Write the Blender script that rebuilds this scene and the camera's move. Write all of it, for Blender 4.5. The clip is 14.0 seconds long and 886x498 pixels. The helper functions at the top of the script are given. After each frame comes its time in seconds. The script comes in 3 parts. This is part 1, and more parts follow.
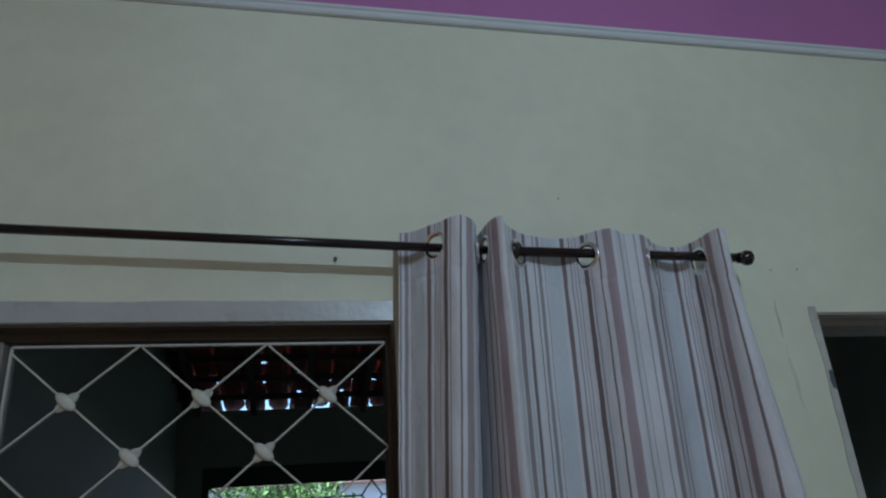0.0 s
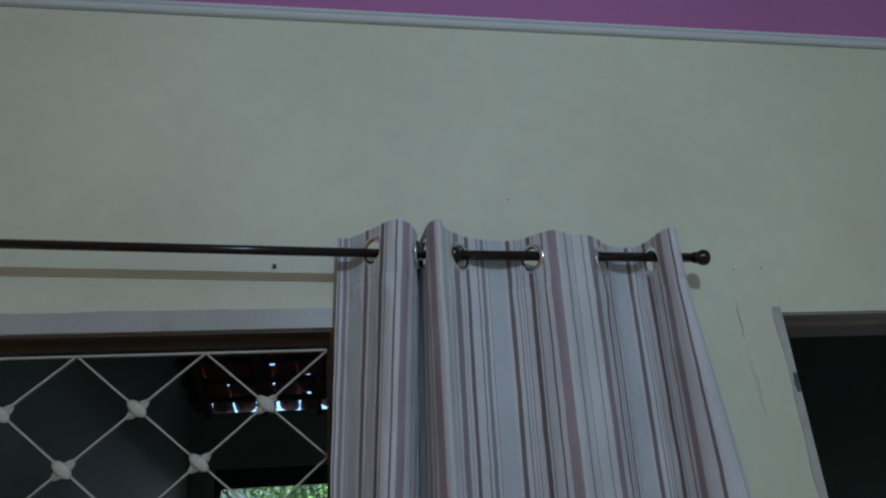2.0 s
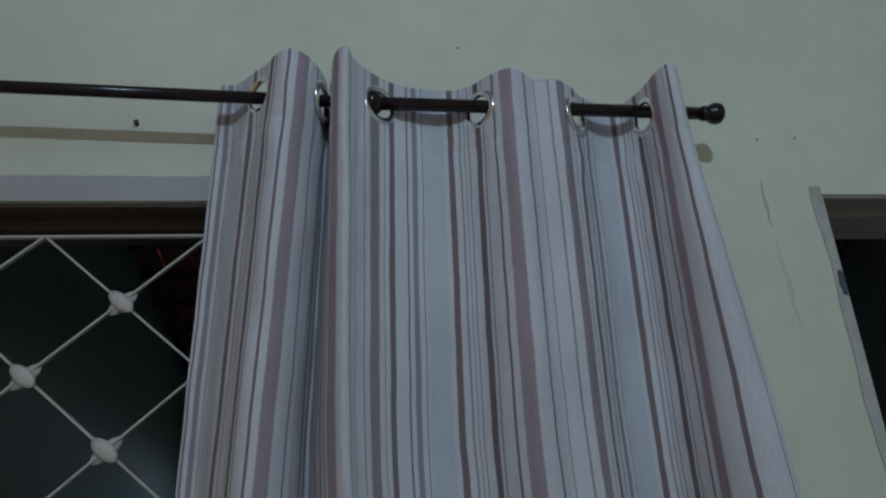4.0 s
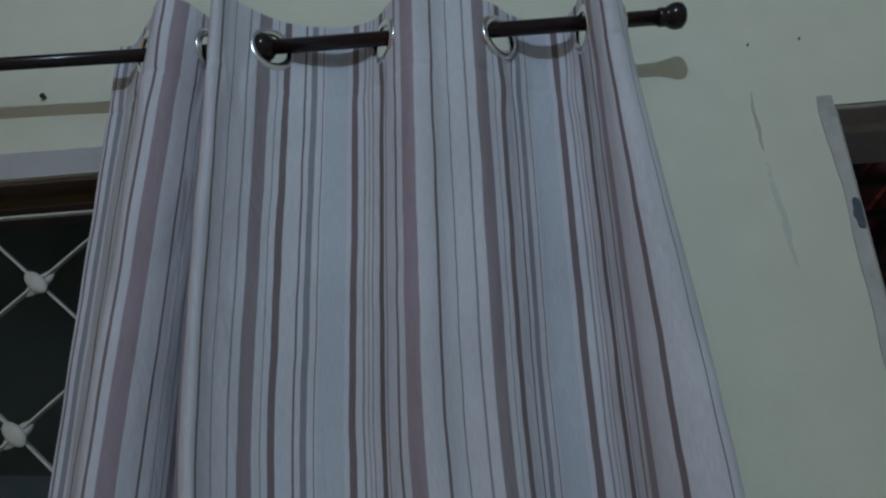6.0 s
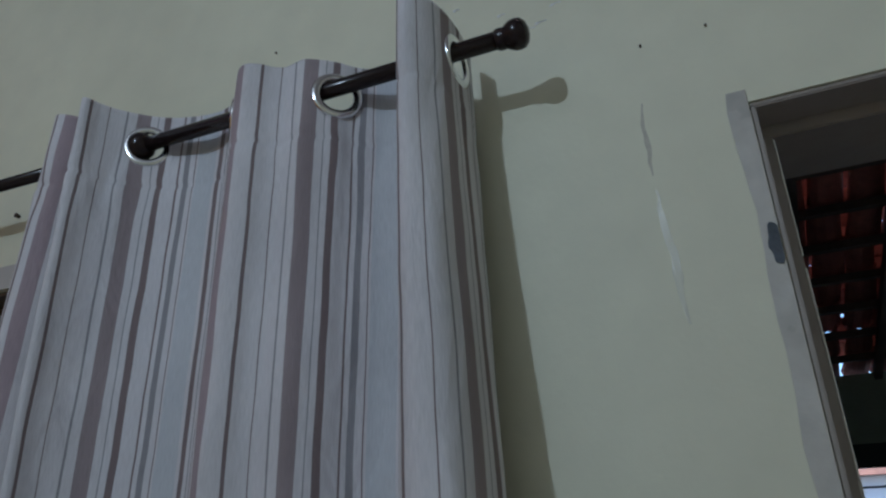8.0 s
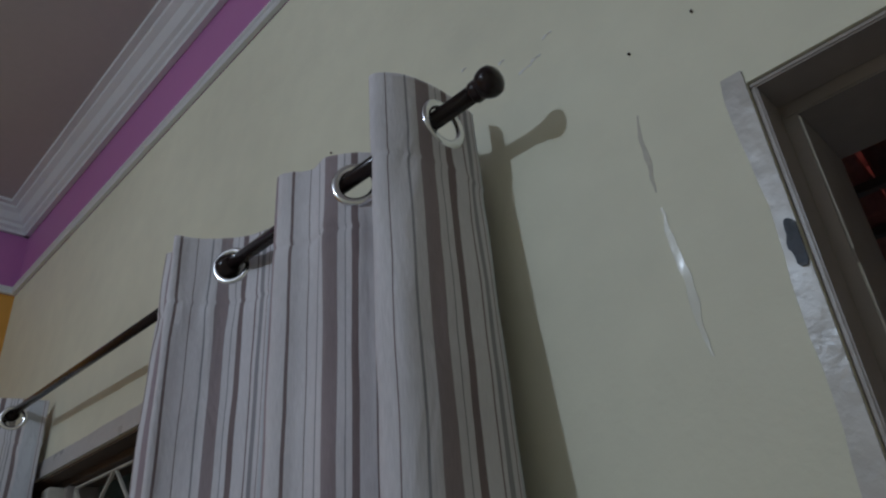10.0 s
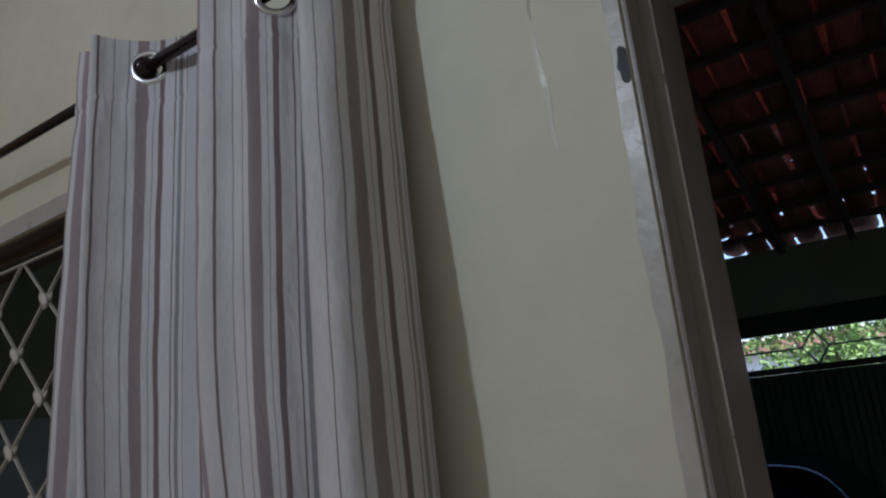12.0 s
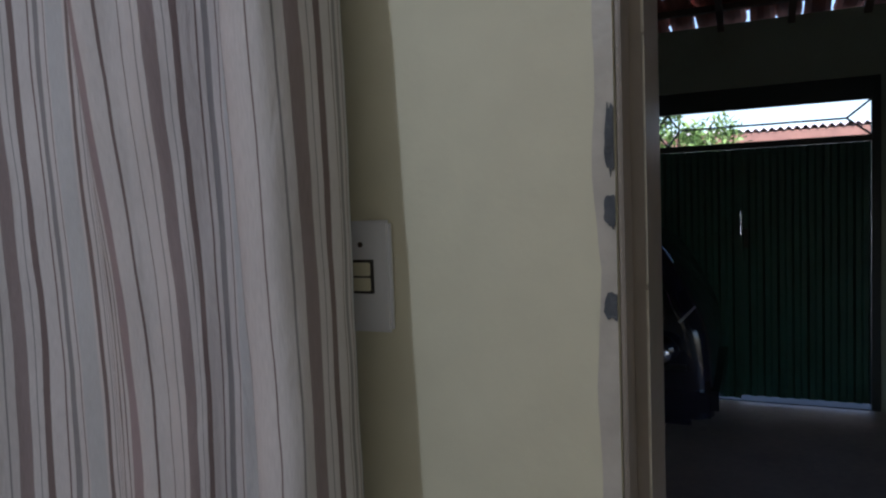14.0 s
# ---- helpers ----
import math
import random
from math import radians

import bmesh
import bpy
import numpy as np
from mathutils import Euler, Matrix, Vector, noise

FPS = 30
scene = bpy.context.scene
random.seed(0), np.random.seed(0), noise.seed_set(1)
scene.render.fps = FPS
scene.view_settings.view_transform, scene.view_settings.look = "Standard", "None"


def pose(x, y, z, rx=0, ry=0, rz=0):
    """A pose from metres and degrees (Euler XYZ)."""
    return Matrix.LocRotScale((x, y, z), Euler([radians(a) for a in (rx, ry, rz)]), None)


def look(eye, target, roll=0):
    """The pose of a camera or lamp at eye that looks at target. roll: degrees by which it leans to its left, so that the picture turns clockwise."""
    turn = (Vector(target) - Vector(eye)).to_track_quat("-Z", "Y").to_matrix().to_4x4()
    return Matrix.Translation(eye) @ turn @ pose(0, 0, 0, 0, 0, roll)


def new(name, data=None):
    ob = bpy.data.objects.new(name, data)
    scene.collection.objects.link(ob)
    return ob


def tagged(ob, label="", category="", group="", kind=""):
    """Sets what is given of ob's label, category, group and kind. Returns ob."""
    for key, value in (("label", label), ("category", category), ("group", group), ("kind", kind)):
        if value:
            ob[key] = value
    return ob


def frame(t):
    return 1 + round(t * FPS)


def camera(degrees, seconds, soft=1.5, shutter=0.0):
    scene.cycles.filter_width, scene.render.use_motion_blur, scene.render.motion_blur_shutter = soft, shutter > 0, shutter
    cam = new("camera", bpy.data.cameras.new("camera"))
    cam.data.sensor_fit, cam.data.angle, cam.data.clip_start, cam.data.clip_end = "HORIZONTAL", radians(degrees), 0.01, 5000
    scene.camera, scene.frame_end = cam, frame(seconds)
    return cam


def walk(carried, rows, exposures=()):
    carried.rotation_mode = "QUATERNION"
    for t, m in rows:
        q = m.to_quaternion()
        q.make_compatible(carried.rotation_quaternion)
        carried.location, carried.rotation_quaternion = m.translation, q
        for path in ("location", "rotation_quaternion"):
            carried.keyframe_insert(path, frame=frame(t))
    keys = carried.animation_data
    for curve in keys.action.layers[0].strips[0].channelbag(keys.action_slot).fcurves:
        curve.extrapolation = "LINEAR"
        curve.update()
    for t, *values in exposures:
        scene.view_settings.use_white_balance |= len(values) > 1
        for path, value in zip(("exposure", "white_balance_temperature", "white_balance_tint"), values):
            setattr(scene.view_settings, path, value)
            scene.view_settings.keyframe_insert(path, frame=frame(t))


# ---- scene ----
cam = camera(65.4, 14.0, 2.2)
# seconds, stops, kelvin, tint
EXPOSURES = [(0, 0.83, 4950, 4), (6.5, 0.83, 4950, 4.5), (8.5, 0.85, 5250, 9), (11, 0.78, 5500, 14.5), (14, 1.02, 5750, 17)]
PATH = [
    (0, (-0.04, -0.03, 1.671), (0.362, 1.79, 2.397), -3.8),
    (0.5, (0.102, -0.015, 1.667), (0.574, 1.798, 2.367), -3.2),
    (1, (0.135, -0.022, 1.665), (0.526, 1.821, 2.338), -2.5),
    (1.5, (0.117, -0.04, 1.685), (0.464, 1.807, 2.37), -3.2),
    (2, (0.146, -0.036, 1.685), (0.472, 1.8, 2.41), -3.9),
    (2.5, (0.262, -0.001, 1.667), (0.519, 1.84, 2.406), -3.6),
    (3, (0.306, 0.098, 1.644), (0.509, 1.942, 2.391), -3.0),
    (3.5, (0.323, 0.28, 1.622), (0.546, 2.117, 2.382), -2.5),
    (4, (0.373, 0.364, 1.608), (0.629, 2.223, 2.301), -3.3),
    (4.2, (0.413, 0.369, 1.601), (0.657, 2.236, 2.275), -3.7),
    (6.3, (0.719, 0.534, 1.616), (0.568, 2.423, 2.257), -3.0),
    (6.5, (0.751, 0.555, 1.621), (0.578, 2.442, 2.261), -3.1),
    (7, (0.926, 0.527, 1.64), (0.617, 2.393, 2.29), -3.8),
    (7.5, (1.095, 0.554, 1.636), (0.501, 2.331, 2.337), -1.9),
    (8, (1.125, 0.679, 1.663), (0.4, 2.373, 2.44), -2.0),
    (8.5, (1.148, 0.791, 1.68), (0.294, 2.36, 2.579), -1.4),
    (8.7, (1.197, 0.836, 1.678), (0.24, 2.321, 2.617), -1.9),
    (10.8, (1.319, 0.782, 1.671), (0.09, 2.049, 2.611), -5.3),
    (11, (1.284, 0.733, 1.646), (0.11, 2.067, 2.565), -6.0),
    (11.5, (1.284, 0.676, 1.591), (0.171, 2.151, 2.356), -4.8),
    (12, (1.384, 0.694, 1.554), (0.291, 2.29, 2.061), -5.5),
    (12.5, (1.427, 0.708, 1.511), (0.418, 2.405, 1.83), -4.9),
    (13, (1.419, 0.702, 1.467), (0.444, 2.437, 1.663), -4.6),
    (13.5, (1.35, 0.706, 1.389), (0.441, 2.487, 1.451), -3.7),
    (14, (1.308, 0.7, 1.354), (0.476, 2.514, 1.235), -2.1),
]
walk(cam, [(t, look(eye, target, roll)) for t, eye, target, roll in PATH], EXPOSURES)

# ---- light ----
world = bpy.data.worlds.new("sky")
scene.world = world
world.use_nodes = True
wn = world.node_tree
sky = wn.nodes.new("ShaderNodeTexSky")
sky.sky_type = 'NISHITA'
sky.sun_disc = False
sky.sun_elevation, sky.sun_rotation = radians(58), radians(200)
wn.links.new(sky.outputs[0], wn.nodes["Background"].inputs[0])
wn.nodes["Background"].inputs[1].default_value = 0.15
sun_data = bpy.data.lights.new("sun", 'SUN')
sun_data.energy, sun_data.angle, sun_data.color = 5.0, radians(0.5), (1.0, 0.95, 0.86)
sun = new("sun", sun_data)
sun.rotation_euler = (radians(32), 0, radians(200 - 180))

LAMP = (0.526, -0.81, 2.80)
bulb_data = bpy.data.lights.new("room_bulb_light", 'POINT')
bulb_data.energy, bulb_data.shadow_soft_size, bulb_data.color = 20.5, 0.035, (0.88, 0.95, 0.955)
bulb_light = new("room_bulb_light", bulb_data)
bulb_light.location = LAMP


# ---- materials ----
def material(name, base, rough=0.6, metal=0.0, spread=0.12, grain=40.0, blotch=3.0, bump=0.15, bump_scale=None, spec=0.5, coat=0.0):
    """A plain surface with two scales of variation and a fine relief, in world metres."""
    m = bpy.data.materials.new(name)
    m.use_nodes = True
    nt = m.node_tree
    bsdf = nt.nodes["Principled BSDF"]
    geo = nt.nodes.new("ShaderNodeTexCoord")
    fine = nt.nodes.new("ShaderNodeTexNoise")
    fine.inputs["Scale"].default_value, fine.inputs["Detail"].default_value = grain, 6
    wide = nt.nodes.new("ShaderNodeTexNoise")
    wide.inputs["Scale"].default_value, wide.inputs["Detail"].default_value = blotch, 5
    for n in (fine, wide):
        nt.links.new(geo.outputs["Object"], n.inputs["Vector"])
    add = nt.nodes.new("ShaderNodeMath")
    add.operation = 'MULTIPLY_ADD'
    nt.links.new(fine.outputs[0], add.inputs[0])
    add.inputs[1].default_value = 0.45
    nt.links.new(wide.outputs[0], add.inputs[2])
    ramp = nt.nodes.new("ShaderNodeMapRange")
    ramp.inputs[1].default_value, ramp.inputs[2].default_value = 0.45, 1.0
    ramp.inputs[3].default_value, ramp.inputs[4].default_value = 1 - spread, 1 + spread
    nt.links.new(add.outputs[0], ramp.inputs[0])
    mix = nt.nodes.new("ShaderNodeVectorMath")
    mix.operation = 'SCALE'
    mix.inputs[0].default_value = base
    nt.links.new(ramp.outputs[0], mix.inputs["Scale"])
    nt.links.new(mix.outputs[0], bsdf.inputs["Base Color"])
    rr = nt.nodes.new("ShaderNodeMapRange")
    rr.inputs[1].default_value, rr.inputs[2].default_value = 0.3, 0.7
    rr.inputs[3].default_value, rr.inputs[4].default_value = max(rough - 0.08, 0.02), min(rough + 0.08, 1)
    nt.links.new(wide.outputs[0], rr.inputs[0])
    nt.links.new(rr.outputs[0], bsdf.inputs["Roughness"])
    bsdf.inputs["Metallic"].default_value = metal
    bsdf.inputs["Specular IOR Level"].default_value = spec
    bsdf.inputs["Coat Weight"].default_value = coat
    if bump:
        relief = nt.nodes.new("ShaderNodeTexNoise")
        relief.inputs["Scale"].default_value, relief.inputs["Detail"].default_value = bump_scale or grain * 2, 4
        nt.links.new(geo.outputs["Object"], relief.inputs["Vector"])
        b = nt.nodes.new("ShaderNodeBump")
        b.inputs["Strength"].default_value, b.inputs["Distance"].default_value = bump, 0.004
        nt.links.new(relief.outputs[0], b.inputs["Height"])
        nt.links.new(b.outputs[0], bsdf.inputs["Normal"])
    return m


def per_piece(m, low, high):
    """Vary the base colour of m from piece to piece."""
    nt = m.node_tree
    info = nt.nodes.new("ShaderNodeObjectInfo")
    island = nt.nodes.new("ShaderNodeNewGeometry")
    both = nt.nodes.new("ShaderNodeMath")
    both.operation = 'ADD'
    nt.links.new(info.outputs["Random"], both.inputs[0])
    nt.links.new(island.outputs["Random Per Island"], both.inputs[1])
    frac = nt.nodes.new("ShaderNodeMath")
    frac.operation = 'FRACT'
    nt.links.new(both.outputs[0], frac.inputs[0])
    span = nt.nodes.new("ShaderNodeMapRange")
    span.inputs[3].default_value, span.inputs[4].default_value = low, high
    nt.links.new(frac.outputs[0], span.inputs[0])
    scale = nt.nodes.new("ShaderNodeVectorMath")
    scale.operation = 'SCALE'
    old = nt.nodes["Principled BSDF"].inputs["Base Color"].links[0].from_socket
    nt.links.new(old, scale.inputs[0])
    nt.links.new(span.outputs[0], scale.inputs["Scale"])
    nt.links.new(scale.outputs[0], nt.nodes["Principled BSDF"].inputs["Base Color"])
    return m


M_WALL = material("cream_wall_paint", (0.74, 0.715, 0.56), 0.60, spread=0.085, grain=18, blotch=2.2, bump=0.12, bump_scale=90)
M_ORANGE = material("orange_wall_paint", (0.62, 0.30, 0.045), 0.5, spread=0.06, bump=0.12, bump_scale=90)
M_PURPLE = material("purple_wall_paint", (0.46, 0.17, 0.40), 0.5, spread=0.05, bump=0.1, bump_scale=90)
M_PLASTER = material("white_gypsum", (0.66, 0.66, 0.67), 0.55, spread=0.04, bump=0.08)
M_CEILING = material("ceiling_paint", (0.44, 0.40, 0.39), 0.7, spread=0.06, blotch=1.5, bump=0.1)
M_PATCH = material("white_filler", (0.52, 0.49, 0.45), 0.32, spread=0.16, grain=60, blotch=14, bump=0.3, bump_scale=60)
M_CHIP = material("bare_cement", (0.10, 0.11, 0.13), 0.9, spread=0.3, grain=90, blotch=30, bump=0.6)
M_BAND = material("grey_white_paint", (0.46, 0.44, 0.43), 0.32, spread=0.08, grain=30, blotch=8, bump=0.25)
M_FRAME = material("taupe_enamel_on_wood", (0.33, 0.285, 0.255), 0.36, spread=0.12, grain=30, blotch=6, bump=0.2)
M_DARKWOOD = material("dark_brown_wood", (0.082, 0.052, 0.034), 0.5, spread=0.25, grain=45, blotch=7, bump=0.25)
M_CREAMMETAL = material("cream_painted_iron", (0.62, 0.58, 0.50), 0.45, spread=0.14, grain=120, blotch=25, bump=0.2)
M_ROD = material("dark_brown_rod_enamel", (0.020, 0.012, 0.012), 0.20, spread=0.15, bump=0.04, spec=0.35)
M_CHROME = material("polished_chrome", (0.88, 0.89, 0.91), 0.2, metal=1.0, spread=0.05, bump=0.03)
M_PLATE = material("white_plastic", (0.74, 0.75, 0.80), 0.35, spread=0.02, bump=0.0)
M_ROCKER = material("cream_plastic", (0.70, 0.66, 0.50), 0.35, spread=0.02, bump=0.0)
M_BLACK = material("black_plastic", (0.02, 0.02, 0.022), 0.4, spread=0.1, bump=0.0)
M_NAIL = material("rusty_steel", (0.08, 0.06, 0.05), 0.6, metal=0.6, spread=0.3, bump=0.2)
M_FLOORROOM = material("room_floor_tile", (0.55, 0.54, 0.52), 0.25, spread=0.1, bump=0.05)
M_CEMENT = material("garage_cement_floor", (0.38, 0.31, 0.27), 0.55, spread=0.25, grain=20, blotch=2, bump=0.3)
M_GREENWALL = material("grey_green_wall_paint", (0.30, 0.34, 0.25), 0.6, spread=0.12, blotch=1.5, bump=0.25)
M_DADO = material("pale_blue_dado_paint", (0.50, 0.58, 0.58), 0.4, spread=0.12, blotch=1.5, bump=0.2)
M_GATE = material("dark_green_gate_enamel", (0.020, 0.080, 0.055), 0.38, spread=0.2, grain=15, blotch=3, bump=0.1)
M_GATEIRON = material("dark_gate_iron", (0.025, 0.035, 0.032), 0.45, spread=0.2, bump=0.1)
M_WORN = material("bare_pale_wood", (0.62, 0.58, 0.50), 0.6, spread=0.2, grain=80, blotch=20, bump=0.4)
M_FARTILE = material("pale_far_roof_tile", (0.62, 0.50, 0.46), 0.8, spread=0.25, grain=10, blotch=2, bump=0.2)
M_EAVE = material("brown_eave_boards", (0.30, 0.15, 0.11), 0.7, spread=0.2, grain=10, blotch=2, bump=0.2)
M_TILE = per_piece(material("clay_roof_tile", (0.36, 0.14, 0.105), 0.8, spread=0.3, grain=30, blotch=9, bump=0.4), 0.55, 1.15)
M_RAFTER = material("weathered_roof_timber", (0.11, 0.08, 0.06), 0.8, spread=0.3, grain=25, blotch=5, bump=0.4)
M_CARPAINT = material("dark_blue_car_paint", (0.010, 0.012, 0.028), 0.14, spread=0.1, bump=0.0, coat=0.4)
M_CARGLASS = material("tinted_car_glass", (0.006, 0.007, 0.008), 0.06, spread=0.05, bump=0.0)
M_TYRE = material("tyre_rubber", (0.02, 0.02, 0.02), 0.8, spread=0.2, bump=0.3)
M_RIM = material("grey_wheel_rim", (0.35, 0.35, 0.36), 0.35, metal=0.8, spread=0.1, bump=0.05)
M_LENS = material("grey_mirror_glass", (0.55, 0.54, 0.58), 0.15, metal=1.0, spread=0.1, bump=0.0)
M_STREET = material("street_asphalt", (0.09, 0.09, 0.09), 0.85, spread=0.2, bump=0.4)
M_HOUSEWALL = material("whitewashed_house_wall", (0.72, 0.72, 0.74), 0.8, spread=0.08, bump=0.2)
M_LEAF = per_piece(material("tree_leaf", (0.115, 0.19, 0.04), 0.5, spread=0.3, bump=0.0), 0.5, 1.7)
M_BARK = material("tree_bark", (0.11, 0.08, 0.06), 0.9, spread=0.3, bump=0.6)


def stripes_cloth(name):
    """Cream cotton with woven stripes along its length; the U of the cloth is in metres across it."""
    m = bpy.data.materials.new(name)
    m.use_nodes = True
    nt = m.node_tree
    bsdf = nt.nodes["Principled BSDF"]
    uv = nt.nodes.new("ShaderNodeUVMap")
    uv.uv_map = "cloth"
    sep = nt.nodes.new("ShaderNodeSeparateXYZ")
    nt.links.new(uv.outputs[0], sep.inputs[0])
    shades = {"c": (0.75, 0.72, 0.75), "g": (0.35, 0.335, 0.36), "m": (0.43, 0.345, 0.375), "w": (0.36, 0.30, 0.315),
              "b": (0.255, 0.20, 0.205), "d": (0.22, 0.17, 0.17), "s": (0.65, 0.66, 0.70)}
    # the selvedge wavers by a hair, then the pattern repeats
    wander = nt.nodes.new("ShaderNodeTexNoise")
    wander.inputs["Scale"].default_value, wander.inputs["Detail"].default_value = 1.0, 2
    slow = nt.nodes.new("ShaderNodeVectorMath")
    slow.operation = 'MULTIPLY'
    slow.inputs[1].default_value = (5, 14, 1)
    nt.links.new(uv.outputs[0], slow.inputs[0])
    nt.links.new(slow.outputs[0], wander.inputs["Vector"])
    shift = nt.nodes.new("ShaderNodeMath")
    shift.operation = 'MULTIPLY_ADD'
    shift.inputs[1].default_value = 0.0022
    nt.links.new(wander.outputs[0], shift.inputs[0])
    nt.links.new(sep.outputs[0], shift.inputs[2])
    wrap = nt.nodes.new("ShaderNodeMath")
    wrap.operation = 'FLOORED_MODULO'
    wrap.inputs[1].default_value = REPEAT
    nt.links.new(shift.outputs[0], wrap.inputs[0])
    norm = nt.nodes.new("ShaderNodeMath")
    norm.operation = 'DIVIDE'
    norm.inputs[1].default_value = REPEAT
    nt.links.new(wrap.outputs[0], norm.inputs[0])
    col = None
    for bands in (BROAD, FINE):
        ramp = nt.nodes.new("ShaderNodeValToRGB")
        ramp.color_ramp.interpolation = 'CONSTANT'
        el = ramp.color_ramp.elements
        while len(el) > 1:
            el.remove(el[-1])
        el[0].position, el[0].color = 0.0, (*shades["c"], 1)
        for start, width, kind in bands:
            e = el.new(start / REPEAT)
            e.color = (*shades[kind], 1)
            e = el.new((start + width) / REPEAT)
            e.color = (*shades["c"], 1)
        nt.links.new(norm.outputs[0], ramp.inputs[0])
        if col is None:
            col = ramp.outputs[0]
        else:
            dark = nt.nodes.new("ShaderNodeMix")
            dark.data_type, dark.blend_type = 'RGBA', 'DARKEN'
            dark.inputs[0].default_value = 1.0
            nt.links.new(col, dark.inputs[6])
            nt.links.new(ramp.outputs[0], dark.inputs[7])
            col = dark.outputs[2]
    weave = nt.nodes.new("ShaderNodeTexNoise")
    weave.inputs["Scale"].default_value, weave.inputs["Detail"].default_value = 1.0, 3
    stretch = nt.nodes.new("ShaderNodeVectorMath")
    stretch.operation = 'MULTIPLY'
    stretch.inputs[1].default_value = (700, 60, 1)
    nt.links.new(uv.outputs[0], stretch.inputs[0])
    nt.links.new(stretch.outputs[0], weave.inputs["Vector"])
    dull = nt.nodes.new("ShaderNodeTexNoise")
    dull.inputs["Scale"].default_value, dull.inputs["Detail"].default_value = 7, 5
    nt.links.new(uv.outputs[0], dull.inputs["Vector"])
    tot = nt.nodes.new("ShaderNodeMath")
    tot.operation = 'ADD'
    nt.links.new(weave.outputs[0], tot.inputs[0])
    nt.links.new(dull.outputs[0], tot.inputs[1])
    rng = nt.nodes.new("ShaderNodeMapRange")
    rng.inputs[1].default_value, rng.inputs[2].default_value = 0.6, 1.4
    rng.inputs[3].default_value, rng.inputs[4].default_value = 0.86, 1.12
    nt.links.new(tot.outputs[0], rng.inputs[0])
    sc = nt.nodes.new("ShaderNodeVectorMath")
    sc.operation = 'SCALE'
    nt.links.new(col, sc.inputs[0])
    nt.links.new(rng.outputs[0], sc.inputs["Scale"])
    bsdf.inputs["Roughness"].default_value = 0.85
    bsdf.inputs["Specular IOR Level"].default_value = 0.2
    bsdf.inputs["Sheen Weight"].default_value = 0.15
    nt.links.new(sc.outputs[0], bsdf.inputs["Base Color"])
    through_light = nt.nodes.new("ShaderNodeBsdfTranslucent")
    nt.links.new(sc.outputs[0], through_light.inputs[0])
    mixer = nt.nodes.new("ShaderNodeMixShader")
    mixer.inputs[0].default_value = 0.12
    nt.links.new(bsdf.outputs[0], mixer.inputs[1])
    nt.links.new(through_light.outputs[0], mixer.inputs[2])
    nt.links.new(mixer.outputs[0], nt.nodes["Material Output"].inputs[0])
    b = nt.nodes.new("ShaderNodeBump")
    b.inputs["Strength"].default_value, b.inputs["Distance"].default_value = 0.35, 0.0015
    nt.links.new(weave.outputs[0], b.inputs["Height"])
    # soft creases, longer down the cloth than across it
    crease = nt.nodes.new("ShaderNodeTexNoise")
    crease.inputs["Scale"].default_value, crease.inputs["Detail"].default_value = 1.0, 2.5
    crease.inputs["Distortion"].default_value = 0.8
    lay = nt.nodes.new("ShaderNodeVectorMath")
    lay.operation = 'MULTIPLY'
    lay.inputs[1].default_value = (26, 9, 1)
    nt.links.new(uv.outputs[0], lay.inputs[0])
    nt.links.new(lay.outputs[0], crease.inputs["Vector"])
    b2 = nt.nodes.new("ShaderNodeBump")
    b2.inputs["Strength"].default_value, b2.inputs["Distance"].default_value = 0.6, 0.009
    nt.links.new(crease.outputs[0], b2.inputs["Height"])
    nt.links.new(b.outputs[0], b2.inputs["Normal"])
    nt.links.new(b2.outputs[0], bsdf.inputs["Normal"])
    return m


# ---- building helpers ----
def part(name, bm, mat, parent=None, label="", smooth=False):
    """Links a bmesh as one mesh object, under a thing where one is given."""
    me = bpy.data.meshes.new(name)
    if smooth:
        for f in bm.faces:
            f.smooth = True
    bm.to_mesh(me)
    bm.free()
    me.materials.append(mat)
    ob = new(name, me)
    if parent is not None:
        ob.parent = parent
    if label:
        ob["label"] = label
    return ob


def thing(name, label, category, group="", kind="", at=(0, 0, 0)):
    ob = new(name)
    ob.location = at
    ob.empty_display_size = 0.05
    return tagged(ob, label, category, group, kind)


def box(bm, x0, x1, y0, y1, z0, z1, bevel=0.0):
    r = bmesh.ops.create_cube(bm, size=1.0)
    for v in r["verts"]:
        v.co = ((x0 + x1) / 2 + v.co.x * (x1 - x0), (y0 + y1) / 2 + v.co.y * (y1 - y0), (z0 + z1) / 2 + v.co.z * (z1 - z0))
    if bevel:
        edges = list({e for v in r["verts"] for e in v.link_edges})
        bmesh.ops.bevel(bm, geom=edges, offset=bevel, segments=2, affect='EDGES')
    return bm


def boxes(*sizes, bevel=0.0):
    bm = bmesh.new()
    for s in sizes:
        box(bm, *s, bevel=bevel)
    return bm


def tube(bm, a, b, ra, rb=None, seg=16):
    """A round bar from a to b."""
    a, b = Vector(a), Vector(b)
    d = b - a
    m = Matrix.Translation((a + b) / 2) @ d.to_track_quat('Z', 'Y').to_matrix().to_4x4()
    bmesh.ops.create_cone(bm, cap_ends=True, segments=seg, radius1=ra, radius2=rb if rb is not None else ra, depth=d.length, matrix=m)
    return bm


def ball(bm, c, r, scale=(1, 1, 1), turn=None, seg=16):
    m = Matrix.Translation(c) @ (turn or Matrix.Identity(4)) @ Matrix.Diagonal((*scale, 1))
    bmesh.ops.create_uvsphere(bm, u_segments=seg, v_segments=seg // 2, radius=r, matrix=m)
    return bm


